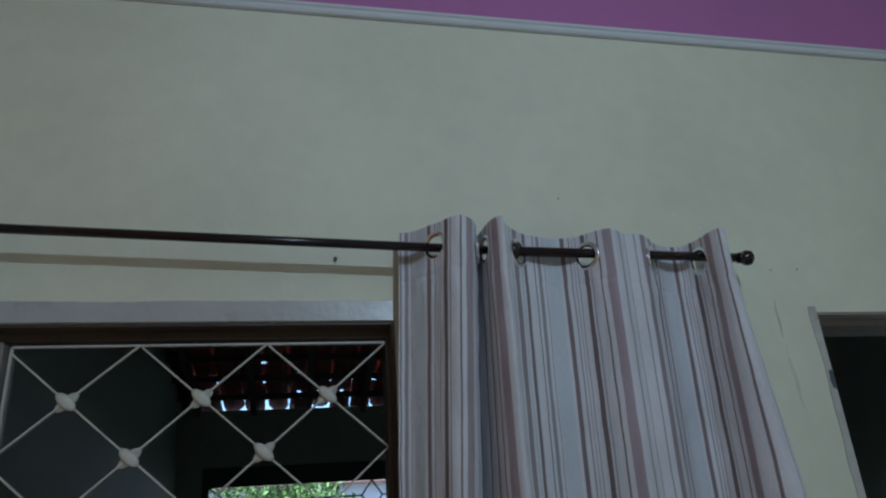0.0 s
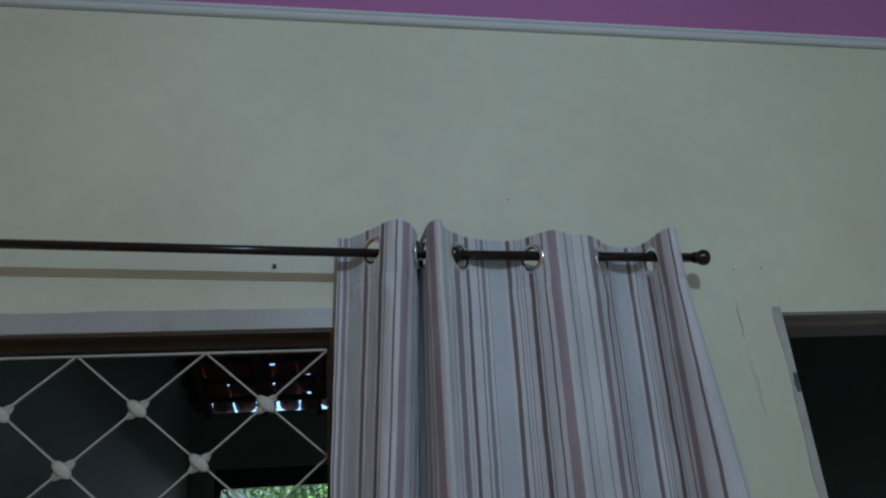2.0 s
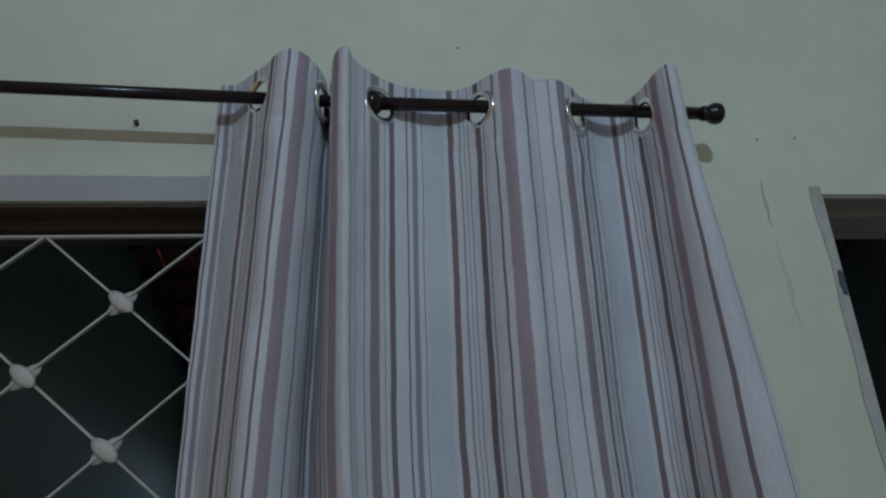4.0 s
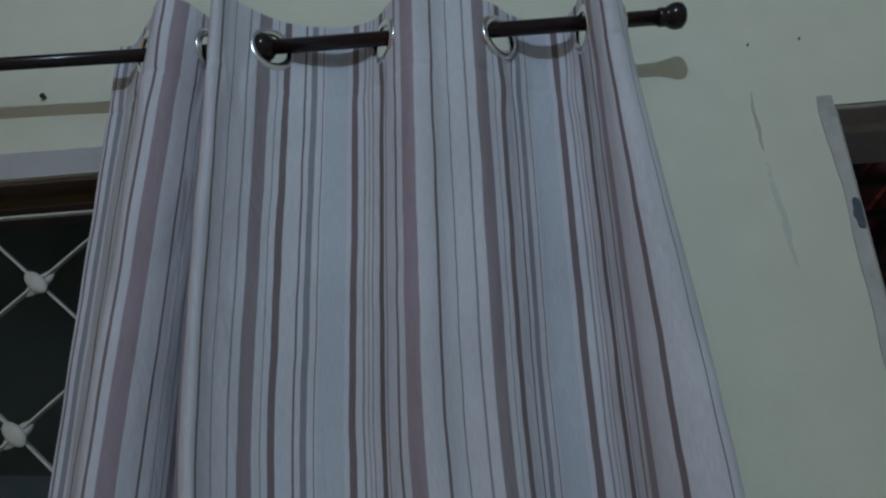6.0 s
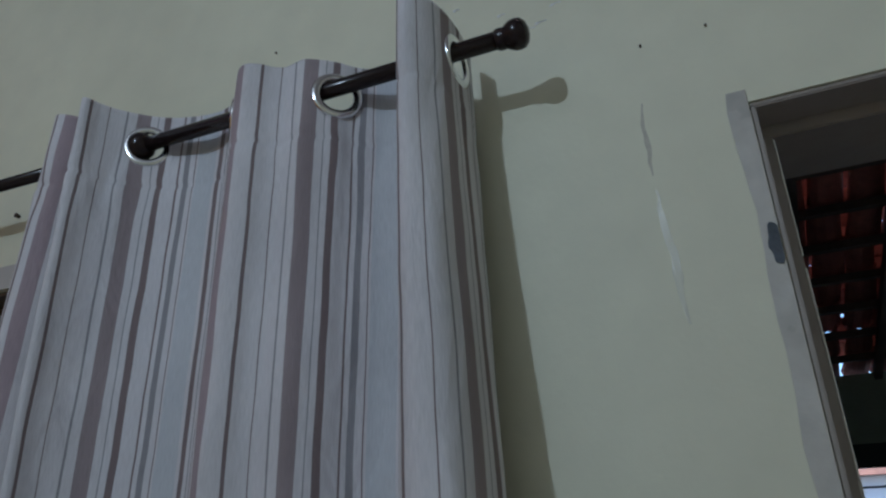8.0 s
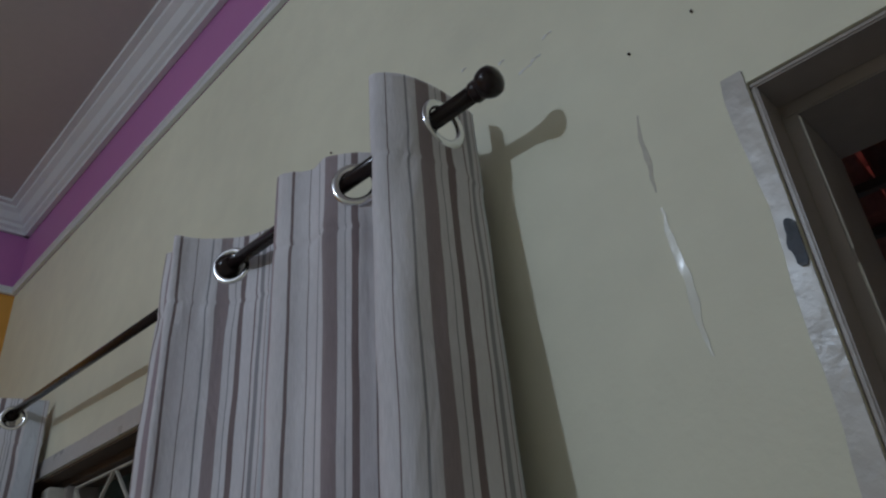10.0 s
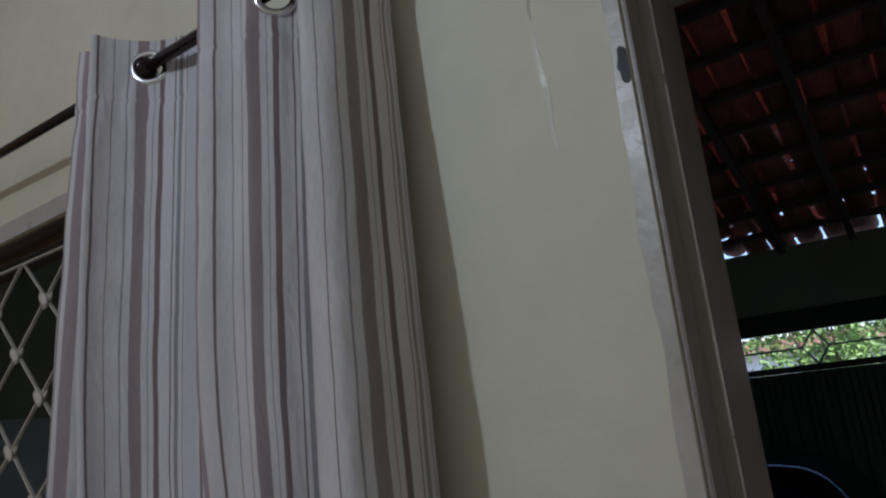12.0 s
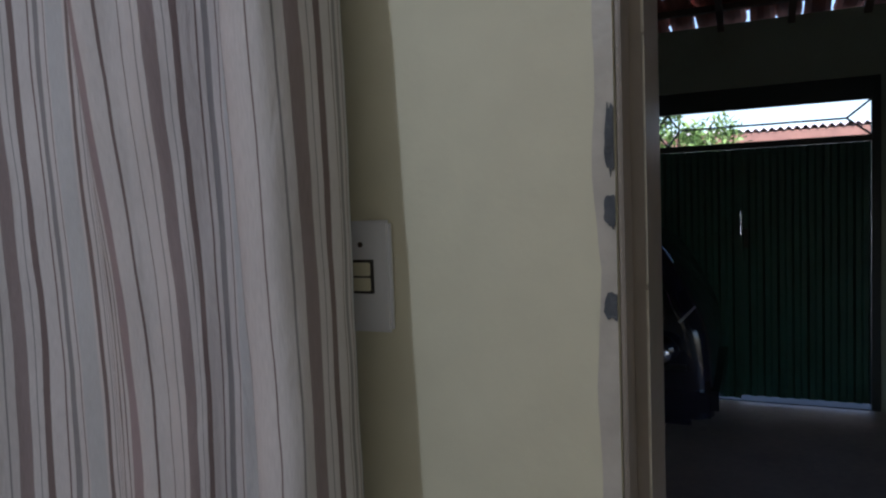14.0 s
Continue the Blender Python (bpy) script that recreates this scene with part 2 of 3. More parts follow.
def lathe(profile, seg=24):
    """A turned shape about z: profile is (radius, height) from bottom to top."""
    bm = bmesh.new()
    rings = []
    for r, z in profile:
        rings.append([bm.verts.new((r * math.cos(2 * math.pi * i / seg), r * math.sin(2 * math.pi * i / seg), z)) for i in range(seg)])
    for lo, hi in zip(rings, rings[1:]):
        for i in range(seg):
            bm.faces.new((lo[i], lo[(i + 1) % seg], hi[(i + 1) % seg], hi[i]))
    bm.faces.new(rings[0][::-1])
    bm.faces.new(rings[-1])
    return bm


def extrude_x(profile, x0, x1):
    """A closed profile of (y, z) run from x0 to x1."""
    bm = bmesh.new()
    a = [bm.verts.new((x0, y, z)) for y, z in profile]
    b = [bm.verts.new((x1, y, z)) for y, z in profile]
    n = len(profile)
    for i in range(n):
        bm.faces.new((a[i], a[(i + 1) % n], b[(i + 1) % n], b[i]))
    bm.faces.new(a[::-1])
    bm.faces.new(b)
    bmesh.ops.recalc_face_normals(bm, faces=bm.faces)
    return bm


def torus(bm, m, big, small, seg=32, ring=8):
    rows = []
    for i in range(seg):
        a = 2 * math.pi * i / seg
        rows.append([bm.verts.new(m @ Vector(((big + small * math.cos(2 * math.pi * j / ring)) * math.cos(a), (big + small * math.cos(2 * math.pi * j / ring)) * math.sin(a), 0.6 * small * math.sin(2 * math.pi * j / ring)))) for j in range(ring)])
    for i in range(seg):
        for j in range(ring):
            bm.faces.new((rows[i][j], rows[(i + 1) % seg][j], rows[(i + 1) % seg][(j + 1) % ring], rows[i][(j + 1) % ring]))
    return bm


def spline(points, n):
    """n evenly spaced points along a smooth curve through the given plan points, with the running length."""
    p = [np.array(q, float) for q in points]
    p = [2 * p[0] - p[1]] + p + [2 * p[-1] - p[-2]]
    fine = []
    for i in range(1, len(p) - 2):
        for k in range(24):
            t = k / 24
            fine.append(0.5 * (2 * p[i] + (p[i + 1] - p[i - 1]) * t + (2 * p[i - 1] - 5 * p[i] + 4 * p[i + 1] - p[i + 2]) * t * t + (3 * p[i] - p[i - 1] - 3 * p[i + 1] + p[i + 2]) * t ** 3))
    fine.append(p[-2])
    fine = np.array(fine)
    run = np.concatenate([[0], np.cumsum(np.linalg.norm(np.diff(fine, axis=0), axis=1))])
    u = np.linspace(0, run[-1], n)
    return np.stack([np.interp(u, run, fine[:, k]) for k in range(2)], 1), u


# ---- the room ----
WY, WO = 1.375, 1.525          # the window wall's inner and outer face
LX, RX, BY = -1.40, 2.80, -2.60
CEIL, LEDGE = 3.183, 2.849
WIN = (-1.25, 0.155, 0.95, 2.066)   # opening: x0, x1, z0, z1
DOOR = (1.184, 1.984, 2.08)

wall = part("wall_north", boxes(
    (LX, WIN[0], WY, WO, -0.4, LEDGE), (WIN[0], WIN[1], WY, WO, -0.4, WIN[2]), (WIN[0], WIN[1], WY, WO, WIN[3], LEDGE),
    (WIN[1], DOOR[0], WY, WO, -0.4, LEDGE), (DOOR[0], DOOR[1], WY, WO, DOOR[2], LEDGE), (DOOR[1], 4.35, WY, WO, -0.4, LEDGE)), M_WALL)
tagged(wall, "cream-painted plaster wall with scratches and patches", "wall", kind="structure")
upper = part("wall_upper_band", boxes((LX, 4.35, WY, WO, LEDGE, 4.6)), M_PURPLE)
tagged(upper, "purple-painted band of wall below the ceiling", "wall", kind="structure")
west = part("wall_west", boxes((LX - 0.15, LX, BY - 0.15, WO, -0.2, LEDGE)), M_ORANGE)
tagged(west, "orange-painted side wall of the room", "wall", kind="structure")
west_up = part("wall_west_band", boxes((LX - 0.15, LX, BY - 0.15, WO, LEDGE, CEIL + 0.1)), M_PURPLE)
tagged(west_up, "purple band on the side wall below the ceiling", "wall", kind="structure")
for nm, b in (("wall_east", (RX, RX + 0.15, BY - 0.15, WY, -0.2, CEIL + 0.1)), ("wall_south", (LX, RX, BY - 0.15, BY, -0.2, CEIL + 0.1))):
    tagged(part(nm, boxes(b), M_WALL), "cream-painted plaster wall closing the room", "wall", kind="structure")
tagged(part("floor", boxes((LX, RX, BY, WO - 0.002, -0.2, 0.0)), M_FLOORROOM), "light brown tiled floor of the room", "floor", kind="structure")
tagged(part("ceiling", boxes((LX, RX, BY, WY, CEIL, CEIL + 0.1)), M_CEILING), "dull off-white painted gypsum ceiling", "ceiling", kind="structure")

# the thin ledge moulding and the stepped cornice, along both walls
LEDGE_P = [(0, 0), (-0.010, 0.001), (-0.014, 0.006), (-0.014, 0.011), (-0.011, 0.013), (-0.011, 0.017), (-0.016, 0.020), (-0.016, 0.027), (-0.006, 0.031), (0, 0.032)]
CORNICE_P = [(0, -0.090), (-0.016, -0.090), (-0.018, -0.078), (-0.030, -0.070), (-0.032, -0.058), (-0.044, -0.052), (-0.060, -0.030), (-0.078, -0.020), (-0.080, -0.012), (-0.100, -0.010), (-0.102, 0), (0, 0)]
for nm, prof, z, lab in (("trim_ledge", LEDGE_P, LEDGE, "thin white grooved gypsum moulding"), ("trim_cornice", CORNICE_P, CEIL, "white stepped gypsum cornice at the ceiling")):
    tagged(part(nm, extrude_x([(WY - 0.002 + y, z + h) for y, h in prof], LX + 0.001, RX), M_PLASTER), lab, "moulding", kind="structure")
    side = extrude_x([(-0.002 + y, z + h) for y, h in prof], BY, WY - 0.001)
    for v in side.verts:
        v.co = (LX + 0.001 - v.co.y, v.co.x, v.co.z)
    tagged(part(nm + "_west", side, M_PLASTER), lab, "moulding", kind="structure")

# ---- the window ----
gx0, gx1, gy = -0.595, 0.1475, 1.442
band = bmesh.new()
lower, upper_edge = [], []
for i in range(121):
    x = WIN[0] + (WIN[1] - 0.003 - WIN[0]) * i / 120
    rise = 0.043 + 0.004 * noise.noise((x * 6, 2, 0)) + 0.0018 * noise.noise((x * 45, 7, 0))
    lower.append(band.verts.new((x, WY - 0.004, WIN[3] + 0.001)))
    upper_edge.append(band.verts.new((x, WY - 0.004, WIN[3] + rise)))
for i in range(120):
    band.faces.new((lower[i], lower[i + 1], upper_edge[i + 1], upper_edge[i]))
grown = bmesh.ops.extrude_face_region(band, geom=list(band.faces))
for v in [q for q in grown["geom"] if isinstance(q, bmesh.types.BMVert)]:
    v.co.y += 0.004
bmesh.ops.recalc_face_normals(band, faces=band.faces)
tagged(part("trim_window_band", band, M_BAND), "uneven grey-white painted strip over the window", "trim", kind="structure")
window = thing("window_1", "brown wooden window frame with a cream iron grille", "window", kind="structure", at=((WIN[0] + WIN[1]) / 2, WY, WIN[2]))


def under(parent, ob):
    ob.matrix_parent_inverse = Matrix.Translation(parent.location).inverted()
    return ob


under(window, part("window_frame", boxes((WIN[0], WIN[1], WY + 0.004, 1.425, WIN[3] - 0.006, WIN[3]), (WIN[0], WIN[1], 1.425, 1.50, WIN[3] - 0.022, WIN[3]),
      (WIN[1] - 0.006, WIN[1], WY + 0.004, 1.425, WIN[2], WIN[3] - 0.006), (WIN[1] - 0.014, WIN[1], 1.425, 1.50, WIN[2], WIN[3] - 0.022),
      (WIN[0], WIN[0] + 0.014, WY + 0.004, 1.50, WIN[2], WIN[3] - 0.022), bevel=0.001), M_DARKWOOD, window))
under(window, part("mullion", boxes((-0.690, -0.640, 1.39, 1.44, WIN[2], WIN[3] - 0.022), bevel=0.003), M_CREAMMETAL, window, "cream-painted upright post"))
under(window, part("mullion", boxes((-0.636, -0.606, 1.425, 1.50, WIN[2], WIN[3] - 0.022), bevel=0.003), M_FRAME, window, "taupe wooden upright"))
under(window, part("window_sill", boxes((WIN[0], WIN[1], 1.38, 1.54, WIN[2], WIN[2] + 0.03), bevel=0.004), M_DARKWOOD, window))


def grille_knots():
    step, rise = 0.2505, 0.110
    rows = []
    top = 2.036
    for r in range(1, 9):
        z = top - rise * r
        for i in range(-1, 4):
            x = 0.1425 - step * i - (step / 2 if r % 2 else 0)
            if gx0 + 0.03 < x < gx1 - 0.03:
                rows.append((x, z))
    return top, step, rise, rows


def grille():
    g = thing("window_grille", "cream-painted twisted iron grille of diamonds with knots", "window grille", at=((gx0 + gx1) / 2, gy, WIN[2] + 0.03))
    top, step, rise, knots = grille_knots()
    low = WIN[2] + 0.032
    for nm, a, b in (("edge_bar", (gx0, top), (gx1, top)), ("edge_bar", (gx1, top), (gx1, low)), ("edge_bar", (gx0, top), (gx0, low)), ("edge_bar", (gx0, low), (gx1, low))):
        bm = bmesh.new()
        box(bm, min(a[0], b[0]) - 0.0022, max(a[0], b[0]) + 0.0022, gy - 0.005, gy + 0.005, min(a[1], b[1]) - 0.0022, max(a[1], b[1]) + 0.0022, bevel=0.0008)
        under(g, part(nm, bm, M_CREAMMETAL, g))
    # diagonals in both directions, clipped to the rectangle
    for sgn in (1, -1):
        for i in range(-8, 9):
            xa = 0.1425 - step * i
            # the line z = top - (x - xa) * sgn * rise / (step / 2)
            k = sgn * rise / (step / 2)
            ends = []
            for x in (gx0, gx1):
                z = top - (x - xa) * k
                if low <= z <= top:
                    ends.append((x, z))
            for z in (top, low):
                x = xa + (top - z) / k
                if gx0 < x < gx1:
                    ends.append((x, z))
            if len(ends) < 2 or math.dist(ends[0], ends[-1]) < 0.03:
                continue
            a, b = Vector((ends[0][0], gy + 0.002 * sgn, ends[0][1])), Vector((ends[-1][0], gy + 0.002 * sgn, ends[-1][1]))
            bm = bmesh.new()
            d = b - a
            m = Matrix.Translation((a + b) / 2) @ d.to_track_quat('Z', 'Y').to_matrix().to_4x4()
            bmesh.ops.create_cube(bm, size=1, matrix=m @ Matrix.Diagonal((0.0085, 0.0038, d.length, 1)))
            bmesh.ops.bevel(bm, geom=list(bm.edges), offset=0.0008, segments=1, affect='EDGES')
            under(g, part("diagonal_bar", bm, M_CREAMMETAL, g))
    for x, z in knots:
        bm = bmesh.new()
        tilt = math.atan2(rise, step / 2)
        ball(bm, (0, -0.007, 0), 0.024, (1.0, 0.28, 0.50), Matrix.Rotation(tilt, 4, 'Y'))
        ball(bm, (0, 0.002, 0), 0.027, (1.0, 0.25, 0.42), Matrix.Rotation(-tilt, 4, 'Y'))
        k = part("knot", bm, M_CREAMMETAL, g, smooth=True)
        k.location = (x, gy, z)
        under(g, k)
    return g


grille()

# ---- the doorway ----
door = thing("door_1", "taupe enamelled wooden door frame with worn edges", "door frame", kind="structure", at=(DOOR[0], WY, 0))
under(door, part("jamb", boxes((DOOR[0], DOOR[0] + 0.006, WY + 0.003, 1.427, 0, DOOR[2] - 0.006), (DOOR[0], DOOR[0] + 0.020, 1.427, 1.545, 0, DOOR[2] - 0.020), bevel=0.0015), M_FRAME, door))
for z0, z1, w in ((0.3, 0.81, 0.0010), (0.815, 1.262, 0.0022), (1.268, 1.52, 0.0015), (1.523, 1.70, 0.0024), (1.70, 1.905, 0.0016), (1.918, 2.056, 0.0012)):
    under(door, part("worn_edge", boxes((DOOR[0] + 0.0204 - w, DOOR[0] + 0.0208, 1.4262, 1.4285, z0, z1), bevel=0.0004), M_WORN, door, "paint worn to pale wood on the rebate edge"))
under(door, part("jamb", boxes((DOOR[1] - 0.006, DOOR[1], WY + 0.003, 1.427, 0, DOOR[2] - 0.006), (DOOR[1] - 0.020, DOOR[1], 1.427, 1.545, 0, DOOR[2] - 0.020), bevel=0.0015), M_FRAME, door))
under(door, part("head", boxes((DOOR[0], DOOR[1], WY + 0.003, 1.427, DOOR[2] - 0.006, DOOR[2]), (DOOR[0], DOOR[1], 1.427, 1.545, DOOR[2] - 0.020, DOOR[2]), bevel=0.0015), M_FRAME, door))


def ragged_strip(x_left, x_right, z0, z1, wobble, y, seed, n=90, thick=0.002):
    """A thin upright patch with an uneven left edge."""
    bm = bmesh.new()
    a, b = [], []
    for i in range(n + 1):
        z = z0 + (z1 - z0) * i / n
        w = noise.noise((seed, z * 9, 0)) * wobble + noise.noise((seed + 5, z * 60, 0)) * wobble * 0.35
        a.append(bm.verts.new((x_left + w, y, z)))
        b.append(bm.verts.new((x_right, y, z)))
    for i in range(n):
        bm.faces.new((a[i], b[i], b[i + 1], a[i + 1]))
    r = bmesh.ops.extrude_face_region(bm, geom=list(bm.faces))
    for v in [g for g in r["geom"] if isinstance(g, bmesh.types.BMVert)]:
        v.co.y += thick
    bmesh.ops.recalc_face_normals(bm, faces=bm.faces)
    return bm


tagged(part("trim_door_patch", ragged_strip(1.165, DOOR[0] - 0.0005, 0.02, DOOR[2] + 0.014, 0.006, WY - 0.0025, 3), M_PATCH),
       "rough white filler strip along the door edge", "plaster patch", kind="structure")
for k, (z, h, w) in enumerate(((1.918, 0.040, 0.009), (1.411, 0.066, 0.006), (1.344, 0.032, 0.008), (1.252, 0.034, 0.010))):
    bm = bmesh.new()
    n = 26
    ring = []
    for i in range(n):
        a = 2 * math.pi * i / n
        q = 1 + 0.45 * noise.noise((k * 3.1, math.cos(a) * 1.5, math.sin(a) * 1.5)) + 0.3 * noise.noise((k * 5.3, math.cos(a) * 5, math.sin(a) * 5))
        ring.append(bm.verts.new((min(DOOR[0] - 0.001, DOOR[0] - 0.004 + w * q * math.cos(a)), WY - 0.0045, z + h / 2 * q * math.sin(a))))
    f = bm.faces.new(ring)
    r = bmesh.ops.extrude_face_region(bm, geom=[f])
    for v in [g for g in r["geom"] if isinstance(g, bmesh.types.BMVert)]:
        v.co.y += 0.002
    bmesh.ops.recalc_face_normals(bm, faces=bm.faces)
    tagged(part("trim_paint_chip", bm, M_CHIP), "dark bare cement where paint chipped off the door edge", "paint chip", kind="structure")

# ---- rod, curtains ----
ROD_Y = 1.288
ROD_LEFT = 0.028


def rod_z(x):
    return 2.194 - 0.0165 * (x - 0.40) if x > 0.40 else 2.1985 - ROD_LEFT * (x - 0.40)


# the curtain's top edge in plan, fold by fold
TOP_RIGHT = [(.165, 1.335), (.191, 1.332), (.222, 1.300), (.246, 1.274), (.261, 1.252), (.281, 1.238), (.303, 1.247), (.319, 1.270), (.329, 1.300), (.333, 1.335), (.3365, 1.356),
             (.340, 1.335), (.342, 1.290), (.346, 1.243), (.357, 1.218), (.367, 1.216), (.374, 1.238), (.387, 1.260), (.418, 1.291), (.454, 1.309), (.510, 1.318), (.555, 1.303),
             (.582, 1.270), (.604, 1.249), (.620, 1.245), (.635, 1.253), (.646, 1.264), (.660, 1.2705), (.676, 1.2685), (.693, 1.267), (.712, 1.278), (.728, 1.291), (.746, 1.311),
             (.780, 1.329), (.817, 1.329), (.833, 1.308), (.841, 1.267), (.844, 1.235), (.850, 1.215), (.861, 1.210), (.875, 1.224), (.884, 1.243), (.889, 1.270), (.890, 1.300),
             (.888, 1.325), (.884, 1.350)]
# one repeat of the woven stripes: start, width, shade, in metres across the cloth
REPEAT = 0.342
BROAD = [(0.0005, 0.0185, "w"), (0.0385, 0.0083, "b"), (0.0765, 0.0080, "g"), (0.0970, 0.0320, "s"), (0.1360, 0.0088, "b"), (0.1820, 0.0115, "d"), (0.2355, 0.0205, "m")]
FINE = [(0.0285, 0.0018, "g"), (0.0670, 0.0026, "b"), (0.0927, 0.0019, "b"), (0.1546, 0.0028, "g"), (0.1620, 0.0012, "g"), (0.1690, 0.0018, "b"), (0.1990, 0.0018, "g"),
        (0.2215, 0.0032, "b"), (0.2790, 0.0036, "b"), (0.3050, 0.0021, "b"), (0.3280, 0.0021, "g")]
M_CLOTH = stripes_cloth("striped_curtain_cotton")


def smooth(t):
    t = min(max(t, 0), 1)
    return t * t * (3 - 2 * t)


def hem_z(x):
    """The top edge: the eyelets hang on the rod, lower towards its free end."""
    return float(np.interp(x, [-1.3, .17, .28, .362, .617, .86], [2.268, 2.252, 2.254, 2.243, 2.233, 2.224]))


EYELET_DROP = 0.0505


def curtain(label, plan, rings, z_low, lean, across, at):
    """lean: sideways shift 0.6 m down, by run along the cloth; across: run along the top against width of cloth."""
    c = thing("curtain", label, "curtain", group="striped curtains on the rod", at=at)
    n = 400
    top, u = spline(plan, n)
    lo_x = np.interp(u, *lean)
    width = np.interp(u, *across)
    z_top = [hem_z(x) for x in top[:, 0]]
    depths = [0.0045 * i for i in range(40)] + [0.18 + 0.02 * i for i in range(1, 110)]
    keep = [d for d in depths if 2.2 - d > z_low]
    verts, uvs = [], []
    mean_y = 1.296
    for d in keep:
        s = min(d / 0.6, 1.25)
        low = smooth((d - 0.45) / 0.75)
        knot = math.exp(-((d - 0.128) / 0.030) ** 2)
        ease = smooth(d / 0.7)
        for i in range(n):
            x, y = top[i]
            belly = ease * smooth((u[i] - 1.11) / 0.06) * (1 - smooth((u[i] - 1.24) / 0.06))
            drift = 0.036 * smooth((d - 0.5) / 0.6) * math.sin(math.pi * min(max(u[i] / u[-1], 0), 1)) ** 1.2
            flat = low * (0.22 + 0.30 * math.exp(-((u[i] - 0.77) / 0.08) ** 2)) * (1 - smooth((u[i] - 1.05) / 0.1))
            sway = 0.008 * low * math.sin(u[i] * 15 + d * 2.2) + 0.006 * low * noise.noise((u[i] * 9, d * 2.2, 3))
            tug = 0.0050 * noise.noise((u[i] * 26, 7.0, 2)) * knot + 0.0012 * noise.noise((u[i] * 30, d * 14, 5)) * min(d / 0.1, 1)
            seam = 0.0022 * math.exp(-((d - 0.112) / 0.004) ** 2) + 0.0070 * noise.noise((u[i] * 34, 4.0, 0)) * knot
            yy = mean_y + seam - 0.031 * belly + (y - mean_y) * (1 - flat) + 0.009 * low * noise.noise((u[i] * 7, d * 1.6, 9)) + 0.0022 * noise.noise((u[i] * 40, d * 9, 1)) * min(d / 0.08, 1)
            verts.append((x + lo_x[i] * s + drift + sway + tug + 0.031 * belly, min(yy, WY - 0.008), z_top[i] - d))
            uvs.append((width[i], d))
    faces = []
    for r in range(len(keep) - 1):
        for i in range(n - 1):
            um, dm = (u[i] + u[i + 1]) / 2, (keep[r] + keep[r + 1]) / 2
            if any((um - ru) ** 2 + (dm - EYELET_DROP) ** 2 < 0.0245 ** 2 for ru in rings(top, u)):
                continue
            faces.append((r * n + i, r * n + i + 1, (r + 1) * n + i + 1, (r + 1) * n + i))
    me = bpy.data.meshes.new("cloth")
    me.from_pydata(verts, [], faces)
    layer = me.uv_layers.new(name="cloth")
    for loop in me.loops:
        layer.data[loop.index].uv = uvs[loop.vertex_index]
    me.polygons.foreach_set("use_smooth", [True] * len(me.polygons))
    me.materials.append(M_CLOTH)
    cloth = new("cloth", me)
    cloth.parent = c
    solid = cloth.modifiers.new("thickness", 'SOLIDIFY')
    solid.thickness, solid.offset = 0.0012, 0
    under(c, cloth)
    for ru in rings(top, u):
        i = int(np.searchsorted(u, ru))
        t = top[min(i + 2, n - 1)] - top[max(i - 2, 0)]
        t = Vector((t[0], t[1], 0)).normalized()
        nrm = Vector((t.y, -t.x, 0))
        m = Matrix((t, Vector((0, 0, 1)), nrm)).transposed().to_4x4()
        x, y = top[i]
        m.translation = (x, y, hem_z(x) - EYELET_DROP)
        bm = torus(bmesh.new(), m, 0.0270, 0.0062)
        under(c, part("eyelet", bm, M_CHROME, c, "chrome eyelet", smooth=True))
    return c


def crossings(top, u):
    """Where the cloth passes through the line of the rod."""
    side = top[:, 1] - ROD_Y
    return [float(u[i]) for i in range(1, len(u)) if side[i - 1] * side[i] < 0]


curtain("striped cream and mauve cotton curtain hanging in folds from eyelets", TOP_RIGHT, crossings, 0.12,
        ([0, .18, .30, .45, .53, .63, .77, .86, .94, 1.04, 1.17, 1.22, 1.27, 1.31], [-.022, -.042, -.03, -.004, -.012, -.014, -.010, -.008, -.014, -.008, 0, 0, .005, .015]),
        ([0, .215, .40, .522, .862, 1.193, 1.31], [.0635, .2785, .562, .684, 1.026, 1.368, 1.485]), (0.54, ROD_Y, 0.12))
TOP_LEFT = [(-0.655, 1.358), (-0.66, 1.33), (-0.672, 1.288), (-0.69, 1.25), (-0.73, 1.235), (-0.77, 1.25), (-0.795, 1.288), (-0.82, 1.325), (-0.87, 1.338), (-0.92, 1.325), (-0.945, 1.288),
            (-0.965, 1.25), (-1.0, 1.235), (-1.04, 1.25), (-1.06, 1.288), (-1.08, 1.325), (-1.12, 1.336), (-1.17, 1.32), (-1.19, 1.288), (-1.21, 1.25), (-1.24, 1.24)]
curtain("striped cream and mauve cotton curtain gathered beside the orange wall", TOP_LEFT, crossings, 0.12,
        ([0, 0.9], [.012, -.012]), ([0, 0.9], [0.085, 0.985]), (-0.95, ROD_Y, 0.12))


